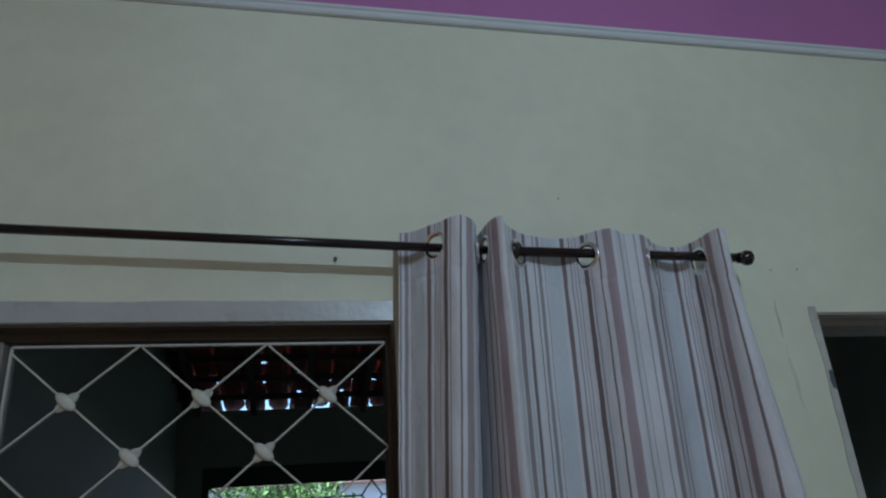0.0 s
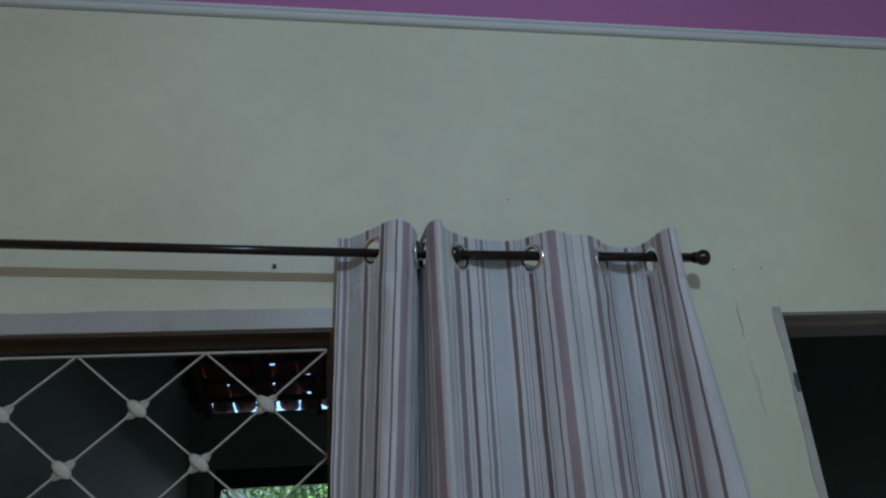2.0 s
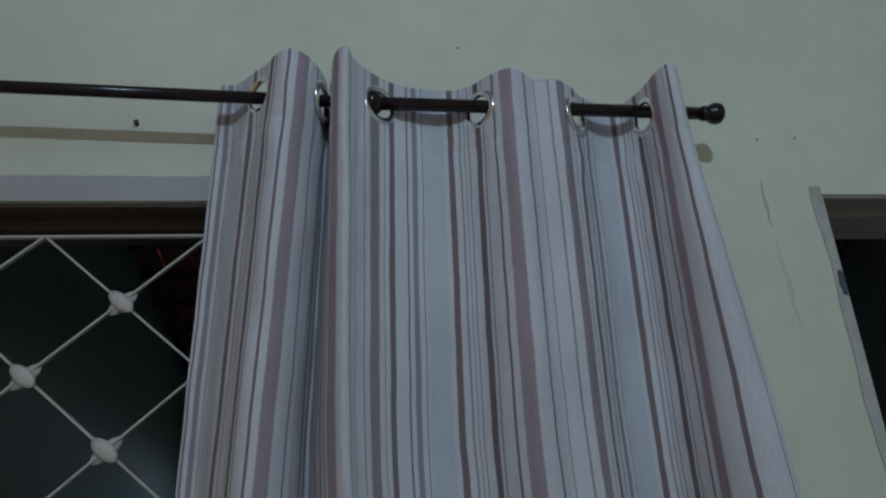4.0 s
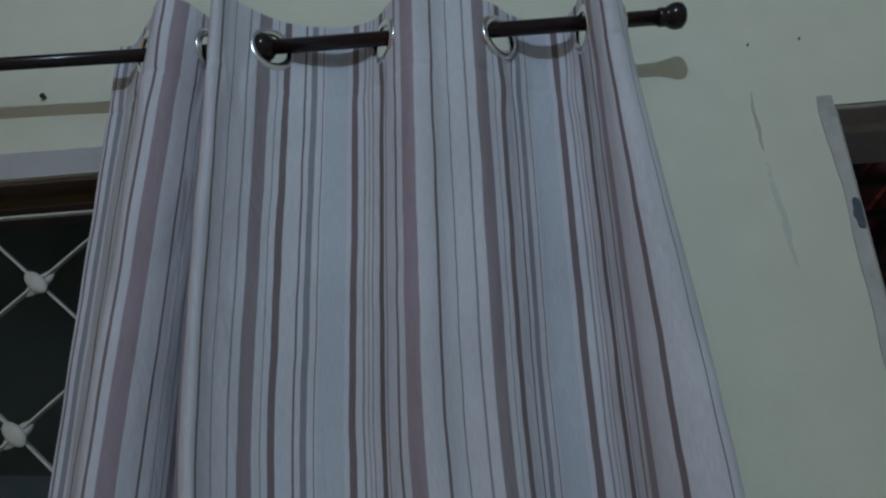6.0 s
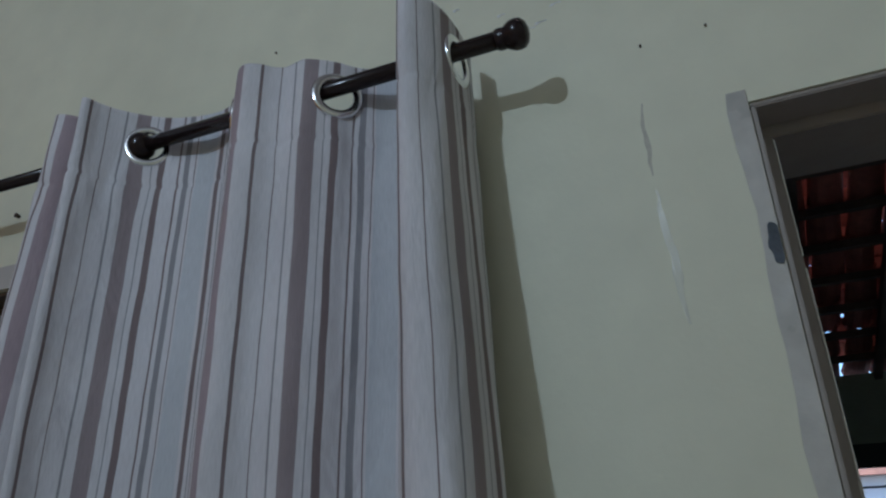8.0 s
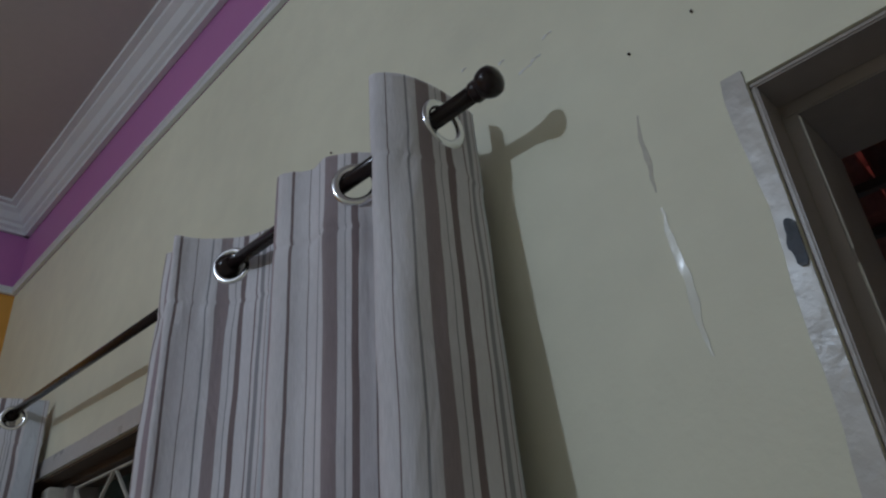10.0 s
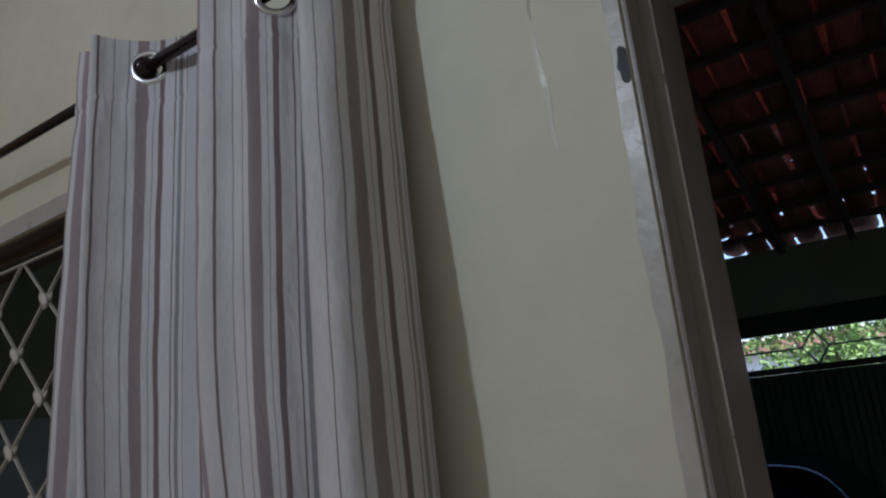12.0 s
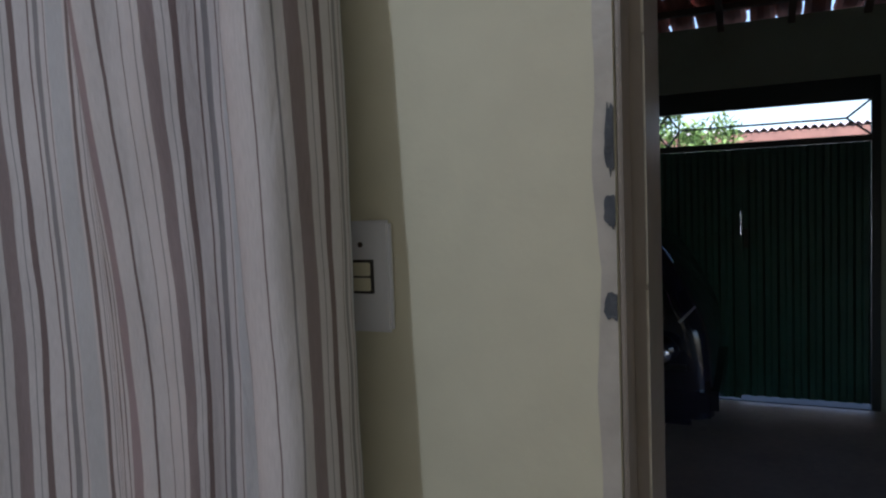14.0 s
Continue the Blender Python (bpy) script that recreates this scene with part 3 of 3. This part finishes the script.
def rod():
    r = thing("curtain_rod", "dark brown enamelled telescopic curtain rod with ball ends", "curtain rod", at=(-0.1, ROD_Y, 2.2))

    def p(x):
        return (x, ROD_Y, rod_z(x))
    under(r, part("inner_tube", tube(bmesh.new(), p(-0.70), p(0.404), 0.0095), M_ROD, r, smooth=True))
    under(r, part("outer_tube", tube(bmesh.new(), p(0.404), p(0.945), 0.0105), M_ROD, r, smooth=True))
    under(r, part("outer_tube", tube(bmesh.new(), p(-1.30), p(-0.70), 0.0105), M_ROD, r, smooth=True))
    for x in (0.402, -0.70):
        under(r, part("joint_ball", ball(bmesh.new(), p(x), 0.0205, (0.9, 1, 1), seg=24), M_ROD, r, smooth=True))
    for x, s in ((0.945, 1), (-1.30, -1)):
        bm = lathe([(0.0112, -0.006), (0.0128, -0.003), (0.0128, 0.003), (0.0122, 0.005), (0.0150, 0.009), (0.0176, 0.015), (0.0180, 0.020), (0.0168, 0.026), (0.0120, 0.0305), (0.0060, 0.0325), (0.003, 0.033)])
        f = part("finial", bm, M_ROD, r, "turned ball end", smooth=True)
        f.matrix_basis = Matrix.Translation(p(x)) @ Matrix.Rotation(radians(90 * s), 4, 'Y')
        under(r, f)
    for x in (0.333, -1.22):
        under(r, part("bracket", tube(tube(bmesh.new(), (x, ROD_Y, rod_z(x) - 0.012), (x, WY, rod_z(x) - 0.012), 0.004), (x, WY - 0.004, rod_z(x) - 0.012), (x, WY, rod_z(x) - 0.012), 0.016), M_ROD, r))
    return r


rod()

# ---- light switch ----
sw = thing("light_switch", "white plastic light switch plate with two cream rockers", "light switch", at=(0.9005, WY, 1.280))
under(sw, part("plate", boxes((0.863, 0.938, WY - 0.009, WY, 1.217, 1.343), bevel=0.004), M_PLATE, sw))
under(sw, part("surround", boxes((0.884, 0.9165, WY - 0.0115, WY - 0.008, 1.261, 1.299), bevel=0.0008), M_BLACK, sw, "black surround"))
for z in (1.2715, 1.2885):
    under(sw, part("rocker", boxes((0.887, 0.9135, WY - 0.0135, WY - 0.010, z - 0.0075, z + 0.0075), bevel=0.001), M_ROCKER, sw, "cream rocker"))
under(sw, part("screw", tube(bmesh.new(), (0.9005, WY - 0.0105, 1.316), (0.9005, WY - 0.008, 1.316), 0.003), M_NAIL, sw))

# ---- nails and specks on the wall ----
for x, z, r in ((0.032, 2.202, 0.0042), (0.559, 2.364, 0.0016), (1.087, 2.186, 0.0015), (1.16, 2.189, 0.0015)):
    n = part("nail", tube(bmesh.new(), (0, 0.0, 0), (0, -0.008 if r > 0.004 else -0.003, 0.001), r * 0.7, r), M_NAIL)
    n.location = (x, WY, z)
    tagged(n, "small rusty nail head in the cream wall", "nail", group="nails in the wall")

M_STREAK = material("glossy_scraped_filler", (0.68, 0.66, 0.55), 0.20, spread=0.05, grain=50, blotch=12, bump=0.22, bump_scale=35, spec=0.7)
M_FLAKE = material("flaked_white_primer", (0.82, 0.81, 0.79), 0.4, spread=0.08, grain=60, blotch=20, bump=0.3)
M_SCRATCH = material("greyed_scratch", (0.50, 0.465, 0.38), 0.45, spread=0.2, grain=80, blotch=30, bump=0.4)


def streak(name, points, width, mat, y, seed, label):
    """An uneven streak along a line of wall points (x, z), thin at both ends."""
    line, run = spline(points, 60)
    bm = bmesh.new()
    a, b = [], []
    for k, (x, z) in enumerate(line):
        w = width * (0.25 + 0.75 * math.sin(math.pi * (k + 0.5) / 60)) * (1 + 0.6 * noise.noise((seed, run[k] * 45, 0)))
        j = 0.3 * width * noise.noise((seed + 2, run[k] * 60, 0))
        a.append(bm.verts.new((x - w / 2 + j, y, z)))
        b.append(bm.verts.new((x + w / 2 + j, y, z)))
    for k in range(59):
        bm.faces.new((a[k], a[k + 1], b[k + 1], b[k]))
    r = bmesh.ops.extrude_face_region(bm, geom=list(bm.faces))
    for v in [g for g in r["geom"] if isinstance(g, bmesh.types.BMVert)]:
        v.co.y += 0.0006
    bmesh.ops.recalc_face_normals(bm, faces=bm.faces)
    return tagged(part(name, bm, mat), label, "wall scratch", kind="structure")


streak("trim_scratch", [(1.078, 2.110), (1.075, 2.080), (1.077, 2.050), (1.076, 2.018)], 0.005, M_SCRATCH, WY - 0.0006, 1, "grey scratch in the cream wall paint")
streak("trim_scrape", [(1.077, 2.000), (1.080, 1.955), (1.085, 1.912), (1.084, 1.885), (1.088, 1.850)], 0.0085, M_STREAK, WY - 0.0007, 4, "glossy scraped streak of filler on the wall")
for k, (x, z, w) in enumerate(((0.956, 2.261, 0.009), (0.972, 2.266, 0.006), (0.994, 2.288, 0.006), (0.922, 2.297, 0.004), (0.860, 2.330, 0.004))):
    streak("trim_flake", [(x - w, z - 0.002), (x, z + 0.002), (x + w, z)], w * 1.7, M_FLAKE, WY - 0.0006, 10 + k, "small white patch of flaked wall paint")

# ---- the lamp of the room, behind the camera ----
lamp = thing("pendant_lamp", "plain bulb holder hanging on a cord from the ceiling", "lamp", at=(LAMP[0], LAMP[1], CEIL))
under(lamp, part("cord", tube(bmesh.new(), (LAMP[0], LAMP[1], CEIL), (LAMP[0], LAMP[1], LAMP[2] + 0.11), 0.003), M_BLACK, lamp))
under(lamp, part("holder", tube(bmesh.new(), (LAMP[0], LAMP[1], LAMP[2] + 0.05), (LAMP[0], LAMP[1], LAMP[2] + 0.11), 0.02), M_PLATE, lamp))

# ---- the garage beyond ----
GY, GF = 6.70, -0.30
EX0, EX1 = -1.10, 4.2
tagged(part("garage_floor", boxes((EX0 - 0.15, EX1 + 0.15, WO, GY, GF - 0.1, GF)), M_CEMENT), "worn grey cement floor of the garage", "floor", kind="structure")
tagged(part("wall_garage_west", boxes((EX0 - 0.15, EX0, WO, GY + 0.15, 1.72, 4.4)), M_GREENWALL), "grey-green painted garage side wall", "wall", kind="structure")
tagged(part("wall_garage_dado", boxes((EX0 - 0.15, EX0 + 0.003, WO, GY, GF, 1.72)), M_DADO), "pale painted lower part of the garage side wall", "wall", kind="structure")
# out of view; the low opening is added to bring daylight onto floor and gate
tagged(part("wall_garage_east", boxes((EX1, EX1 + 0.15, WO, 1.75, GF, 4.4), (EX1, EX1 + 0.15, 1.75, 4.0, 1.35, 4.4), (EX1, EX1 + 0.15, 4.0, GY + 0.15, GF, 4.4)), M_GREENWALL),
       "unseen grey-green garage side wall, low opening added to let daylight in", "wall", kind="structure")
GX0, GX1 = -0.875, 2.135
TZ0, TZ1 = 1.785, 2.045
tagged(part("wall_gate", boxes((EX0, GX0, GY, GY + 0.15, GF, 2.215), (GX1, EX1, GY, GY + 0.15, GF, 2.215), (EX0, EX1, GY, GY + 0.15, 2.215, 2.72)), M_GREENWALL),
       "grey-green wall over the gate", "wall", kind="structure")


def gate():
    g = thing("garage_gate", "dark green corrugated metal gate with an open transom", "gate", at=((GX0 + GX1) / 2, GY, GF))
    y0, y1 = GY + 0.01, GY + 0.06
    under(g, part("gate_frame", boxes((GX0, GX0 + 0.06, y0, y1, GF, 2.215), (GX1 - 0.06, GX1, y0, y1, GF, 2.215), (GX0 + 0.06, GX1 - 0.06, y0, y1, TZ1, 2.215),
                                      (GX0 + 0.06, GX1 - 0.06, y0, y1, TZ0 - 0.05, TZ0), bevel=0.003), M_GATEIRON, g))

    def leaf(x0, x1, z0, nm):
        prof, x, k = [], x0, 0
        while x < x1:
            prof.append((x, y0 + 0.012 + (0.016 if k % 4 in (1, 2) else 0)))
            x += 0.018 if k % 2 == 0 else 0.034
            k += 1
        prof.append((x1, y0 + 0.012))
        bm = bmesh.new()
        a = [bm.verts.new((px, py, z0)) for px, py in prof]
        b = [bm.verts.new((px, py, TZ0 - 0.052)) for px, py in prof]
        for i in range(len(prof) - 1):
            bm.faces.new((a[i], a[i + 1], b[i + 1], b[i]))
        r = bmesh.ops.extrude_face_region(bm, geom=list(bm.faces))
        for v in [q for q in r["geom"] if isinstance(q, bmesh.types.BMVert)]:
            v.co.y += 0.002
        bmesh.ops.recalc_face_normals(bm, faces=bm.faces)
        return under(g, part(nm, bm, M_GATE, g))
    leaf(GX0 + 0.062, 1.170, GF + 0.02, "gate_leaf")
    leaf(1.178, GX1 - 0.062, GF + 0.045, "gate_leaf")
    for z0, z1, x1 in ((GF + 0.05, 1.05, 1.192), (1.05, 1.12, 1.176), (1.12, 1.125, 1.192), (1.125, 1.24, 1.1772), (1.24, TZ0 - 0.052, 1.192)):
        under(g, part("cover_strip", boxes((1.160, x1, y0 - 0.004, y0 + 0.010, z0, z1)), M_GATE, g))
    under(g, part("latch", boxes((1.20, 1.235, y0 - 0.03, y0 + 0.012, 0.95, 1.10), bevel=0.004), M_GATEIRON, g))
    cx, cz, hw, hh = (GX0 + GX1) / 2, (TZ0 + TZ1) / 2, 0.095, (TZ1 - TZ0) / 2
    L, R = GX0 + 0.06, GX1 - 0.06
    segs = [((L + 0.16, cz), (cx - hw, cz)), ((cx + hw, cz), (R - 0.16, cz)), ((cx - hw, cz), (cx, cz + hh)), ((cx, cz + hh), (cx + hw, cz)), ((cx + hw, cz), (cx, cz - hh)), ((cx, cz - hh), (cx - hw, cz)),
            ((L, cz + hh), (L + 0.16, cz)), ((L, cz - hh), (L + 0.16, cz)), ((R, cz + hh), (R - 0.16, cz)), ((R, cz - hh), (R - 0.16, cz))]
    for a, b in segs:
        under(g, part("transom_bar", tube(bmesh.new(), (a[0], y0 + 0.02, a[1]), (b[0], y0 + 0.02, b[1]), 0.008, seg=8), M_GATEIRON, g))
    return g


gate()

# ---- the car, parked along the gate ----
def car():
    c = thing("car", "dark blue car with tinted glass parked along the gate", "car", at=(-0.75, 5.85, GF))
    y0, y1, base = 5.12, 6.60, GF
    # side outline from end to end, and the lean of the sides above the waist
    side = [(-2.60, .30), (-2.58, .55), (-2.50, .74), (-2.1, .84), (-1.6, .90), (-1.3, 1.06), (-0.85, 1.36), (-0.5, 1.45), (0.0, 1.475), (0.40, 1.465), (0.62, 1.43), (0.76, 1.33), (0.86, 1.17), (0.94, 1.01), (1.005, .86), (1.035, .70), (1.045, .50), (1.05, .30)]
    chain = [tuple(q) for q in spline(side, 84)[0]]
    bm = bmesh.new()

    def inset(z):
        return 0.0 if z < 0.85 else 0.17 * ((z - 0.85) / 0.62) ** 1.2
    half = (y1 - y0) / 2
    rad = 0.13
    across = [(-half + rad * (1 - math.sin(a)), rad * (1 - math.cos(a))) for a in [radians(d) for d in (90, 75, 60, 45, 30, 15, 0)]]
    across = across + [(0.0, 0.0)] + [(-y, d) for y, d in reversed(across)]
    rings = []
    for y, d in across:
        ring = []
        for k, (x, z) in enumerate(chain):
            a, b = chain[max(0, k - 1)], chain[min(len(chain) - 1, k + 1)]
            tx, tz = b[0] - a[0], b[1] - a[1]
            ln = math.hypot(tx, tz)
            px, pz = x + d * tz / ln, z - d * tx / ln
            lean = inset(pz) * (y / half)
            bulge = 0.02 * (1 - (y / half) ** 2) * (1 if pz > 0.6 else 0)
            ring.append(bm.verts.new((px, (y0 + y1) / 2 + y - lean, base + pz + bulge)))
        rings.append(ring)
    for a, b in zip(rings, rings[1:]):
        for i in range(len(chain) - 1):
            bm.faces.new((a[i], a[i + 1], b[i + 1], b[i]))
    for ring, sgn in ((rings[0], -1), (rings[-1], 1)):
        last = ring
        for f in (0.8, 0.6, 0.4, 0.2, 0.0):
            row = []
            for v in ring:
                z = 0.26 + (v.co.z - base - 0.26) * f
                row.append(bm.verts.new((v.co.x, (y0 + y1) / 2 + sgn * (half - inset(z)), base + z)))
            for i in range(len(row) - 1):
                q = (last[i], last[i + 1], row[i + 1], row[i])
                bm.faces.new(q if sgn > 0 else q[::-1])
            last = row
    bmesh.ops.recalc_face_normals(bm, faces=bm.faces)
    under(c, part("body", bm, M_CARPAINT, c, smooth=True))

    def pane(pts, nm="side_window", push=-0.012):
        b = bmesh.new()
        vs = [b.verts.new((x, y0 + inset(z) + push, base + z)) for x, z in pts]
        f = b.faces.new(vs)
        r = bmesh.ops.extrude_face_region(b, geom=[f])
        for v in [q for q in r["geom"] if isinstance(q, bmesh.types.BMVert)]:
            v.co.y += 0.02
        bmesh.ops.recalc_face_normals(b, faces=b.faces)
        bmesh.ops.bevel(b, geom=[e for e in b.edges if abs(e.verts[0].co.y - e.verts[1].co.y) > 0.015], offset=0.03, segments=3, affect='EDGES')
        under(c, part(nm, b, M_CARGLASS, c, "dark tinted glass"))
    pane([(-1.1, .93), (-0.42, .93), (-0.42, 1.33), (-0.74, 1.30)])
    pane([(-0.34, .93), (0.44, .93), (0.42, 1.32), (-0.32, 1.33)])
    pane([(0.59, .93), (0.86, .95), (0.76, 1.17), (0.67, 1.28), (0.60, 1.31)])
    mirror = part("wing_mirror", ball(bmesh.new(), (0, 0, 0), 0.5, (0.30, 0.18, 0.21)), M_CARPAINT, c, smooth=True)
    mirror.location = (0.725, y0 - 0.10, base + 0.745)
    under(c, mirror)
    part("mirror_glass", ball(bmesh.new(), (-0.010, -0.036, -0.014), 0.5, (0.25, 0.125, 0.16)), M_LENS, mirror, "grey mirror glass", smooth=True)
    under(c, part("mirror_arm", boxes((0.73, 0.80, y0 - 0.06, y0 + 0.03, base + .74, base + .79), bevel=0.01), M_BLACK, c))
    under(c, part("wiper", tube(bmesh.new(), (0.86, y0 - 0.02, base + 0.90), (0.955, y0 - 0.005, base + 1.0), 0.010, 0.006, 8), M_RIM, c))
    under(c, part("bumper", boxes((0.70, 1.08, y0 - 0.015, y1 + 0.015, base + .30, base + .52), bevel=0.05), M_CARPAINT, c))
    under(c, part("bumper", boxes((-2.62, -2.25, y0 - 0.015, y1 + 0.015, base + .25, base + .48), bevel=0.035), M_BLACK, c))
    under(c, part("antenna", tube(bmesh.new(), (0.30, 5.8, base + 1.44), (0.42, 5.8, base + 1.62), 0.003, seg=6), M_BLACK, c))
    under(c, part("trim_strip", boxes((-2.2, 0.9, y0 - 0.012, y0 + 0.01, base + .60, base + .64), bevel=0.005), M_BLACK, c))
    for x in (-1.85, 0.48):
        for y in (y0 + 0.02, y1 - 0.21):
            w = part("wheel", lathe([(0.20, 0), (0.27, 0.0), (0.285, 0.02), (0.285, 0.17), (0.27, 0.19), (0.20, 0.19)], 28), M_TYRE, c, smooth=False)
            w.matrix_basis = Matrix.Translation((x, y, base + 0.285)) @ Matrix.Rotation(radians(-90), 4, 'X')
            under(c, w)
            rim = part("rim", lathe([(0.05, -0.006), (0.19, -0.002), (0.198, 0.01), (0.198, 0.03)], 24), M_RIM, w, "grey wheel rim")
            if y > 6:
                rim.location.z = 0.165
    return c


car()

# ---- street, house and tree beyond the gate ----
tagged(part("ground", boxes((-60, 60, GY + 0.15, 400, GF - 0.12, GF - 0.03)), M_STREET), "pale street surface beyond the gate", "ground", kind="structure")


def far_house():
    h = thing("house", "white house across the street with a clay tile roof", "house", at=(0, 22, GF))
    under(h, part("wall", boxes((-14, 16, 22.6, 30, GF - 0.03, 3.3)), M_HOUSEWALL, h))
    bm = bmesh.new()
    n, ln = 150, 30.0
    rows = []
    for j in range(2):
        row = []
        for i in range(n * 4 + 1):
            x = -14.4 + ln * 1.03 * i / (n * 4)
            wave = 0.05 * (1, 0.3, -1, 0.3)[i % 4]
            row.append(bm.verts.new((x, 22.0 + 4 * j, 3.20 + 0.25 * j + wave)))
        rows.append(row)
    for i in range(n * 4):
        bm.faces.new((rows[0][i], rows[0][i + 1], rows[1][i + 1], rows[1][i]))
    under(h, part("roof", bm, M_FARTILE, h))
    under(h, part("eave_board", boxes((-14.3, 16.3, 22.05, 22.6, 2.86, 3.13)), M_EAVE, h))
    return h


far_house()


def tree(x, y, base, height, spread, seed):
    t = thing("tree", "leafy green tree standing across the street", "tree", group="trees across the street", at=(x, y, base))
    rnd = random.Random(seed)
    bm = bmesh.new()
    tube(bm, (x, y, base), (x + 0.1, y, base + height * 0.45), 0.13, 0.08, 10)
    for k in range(7):
        a = rnd.uniform(0, 6.28)
        tube(bm, (x + 0.1, y, base + height * (0.35 + 0.02 * k)), (x + spread * 0.6 * math.cos(a), y + spread * 0.6 * math.sin(a), base + height * rnd.uniform(0.6, 0.9)), 0.05, 0.015, 6)
    under(t, part("trunk", bm, M_BARK, t))
    verts, faces = [], []
    for clump in range(70):
        a, rr = rnd.uniform(0, 6.28), spread * math.sqrt(rnd.random())
        cx, cy, cz = x + rr * math.cos(a), y + rr * math.sin(a), base + height * rnd.uniform(0.42, 1.0) * (1 - 0.25 * (rr / spread) ** 2)
        for leaf in range(75):
            p = Vector((cx + rnd.gauss(0, 0.19), cy + rnd.gauss(0, 0.19), cz + rnd.gauss(0, 0.15)))
            q = Euler((rnd.uniform(-1.2, 1.2), rnd.uniform(-1.2, 1.2), rnd.uniform(0, 6.28))).to_matrix()
            s = rnd.uniform(0.05, 0.10)
            k = len(verts)
            for v in ((-s, 0, 0), (0, s * 0.45, 0.1 * s), (s, 0, 0), (0, -s * 0.45, 0.1 * s)):
                verts.append(tuple(p + q @ Vector(v)))
            faces.append((k, k + 1, k + 2, k + 3))
    me = bpy.data.meshes.new("crown")
    me.from_pydata(verts, [], faces)
    me.materials.append(M_LEAF)
    crown = new("crown", me)
    crown.parent = t
    under(t, crown)
    return t


tree(-0.5, 17.5, GF - 0.03, 4.3, 1.7, 5)

# ---- the tiled garage roof ----
RS = 0.30   # rise per metre towards the house


def roof_z(y):
    return 2.80 + RS * (6.70 - y)


roof = thing("garage_roof", "lean-to garage roof of clay tiles on dark timber, with chinks of daylight", "roof", kind="structure", at=(1.5, 4.2, 3.4))
for i in range(11):
    x = -0.95 + 0.5 * i
    bm = bmesh.new()
    box(bm, x - 0.025, x + 0.025, 0, 1, -0.06, 0.0)
    for v in bm.verts:
        y = 1.53 + v.co.y * 5.35
        v.co.y, v.co.z = y, v.co.z + roof_z(y) - 0.075
    under(roof, part("rafter", bm, M_RAFTER, roof))
course, pitch = 0.34, 0.20
for j in range(17):
    y = 6.85 - course * j
    under(roof, part("batten", boxes((EX0, EX1, y - 0.028, y + 0.028, roof_z(y) - 0.075, roof_z(y) - 0.028)), M_RAFTER, roof))


def tile_verts(up, seg=6, length=0.44, r0=0.098, r1=0.086):
    if up:
        r0, r1 = 0.086, 0.074
    out = []
    for k, (yy, r) in enumerate(((0, r0), (-length, r1))):
        for side in (0, 0.012):
            for i in range(seg + 1):
                a = math.pi * i / seg
                rr = r - side
                out.append((rr * math.cos(a), yy, (1 if up else -1) * (rr * math.sin(a) * 0.62)))
    n = seg + 1
    f = []
    for i in range(seg):
        f.append((i, i + 1, 2 * n + i + 1, 2 * n + i))
        f.append((n + i + 1, n + i, 3 * n + i, 3 * n + i + 1))
        f.append((i + 1, i, n + i, n + i + 1))
        f.append((2 * n + i, 2 * n + i + 1, 3 * n + i + 1, 3 * n + i))
    return out, f


mesh_of = {}
for up in (True, False):
    me = bpy.data.meshes.new("tile")
    me.from_pydata(*[tile_verts(up)[0], [], tile_verts(up)[1]])
    me.materials.append(M_TILE)
    mesh_of[up] = me
rest_v, rest_f, pieces = [], [], 0
tilt0 = -math.atan(RS)
for j in range(16):
    y = 6.98 - course * j
    for i in range(int((EX1 - EX0) / pitch) + 1):
        for up in (False, True):
            x = EX0 + 0.05 + pitch * (i + (0.5 if up else 0)) + random.uniform(-0.012, 0.012)
            lift = 0.062 if up else 0.045
            loose = random.random() < (0.7 if j < 3 else 0.5 if j < 5 else 0.15)
            gap = random.uniform(0.02, 0.07 if j < 3 else 0.055) if loose else random.uniform(0.0, 0.012)
            roll = random.uniform(-0.05, 0.05) + (random.choice((-0.14, 0.14)) if loose else 0)
            m = Matrix.Translation((x, y + random.uniform(-0.02, 0.02), roof_z(y) + lift + gap)) @ Euler((tilt0 + gap / 0.44 + random.uniform(0.0, 0.02), roll, random.uniform(-0.03, 0.03))).to_matrix().to_4x4()
            if j < 5:
                o = new("tile", mesh_of[up])
                o.parent = roof
                o.matrix_basis = m
                o.matrix_parent_inverse = Matrix.Translation(roof.location).inverted()
            else:
                k = len(rest_v)
                tv, tf = tile_verts(up)
                rest_v += [tuple(m @ Vector(v)) for v in tv]
                rest_f += [tuple(q + k for q in f) for f in tf]
me = bpy.data.meshes.new("upper_tiles")
me.from_pydata(rest_v, [], rest_f)
me.materials.append(M_TILE)
rest = new("upper_tiles", me)
rest.parent = roof
rest.matrix_parent_inverse = Matrix.Translation(roof.location).inverted()
rest["kind"] = "stuff"
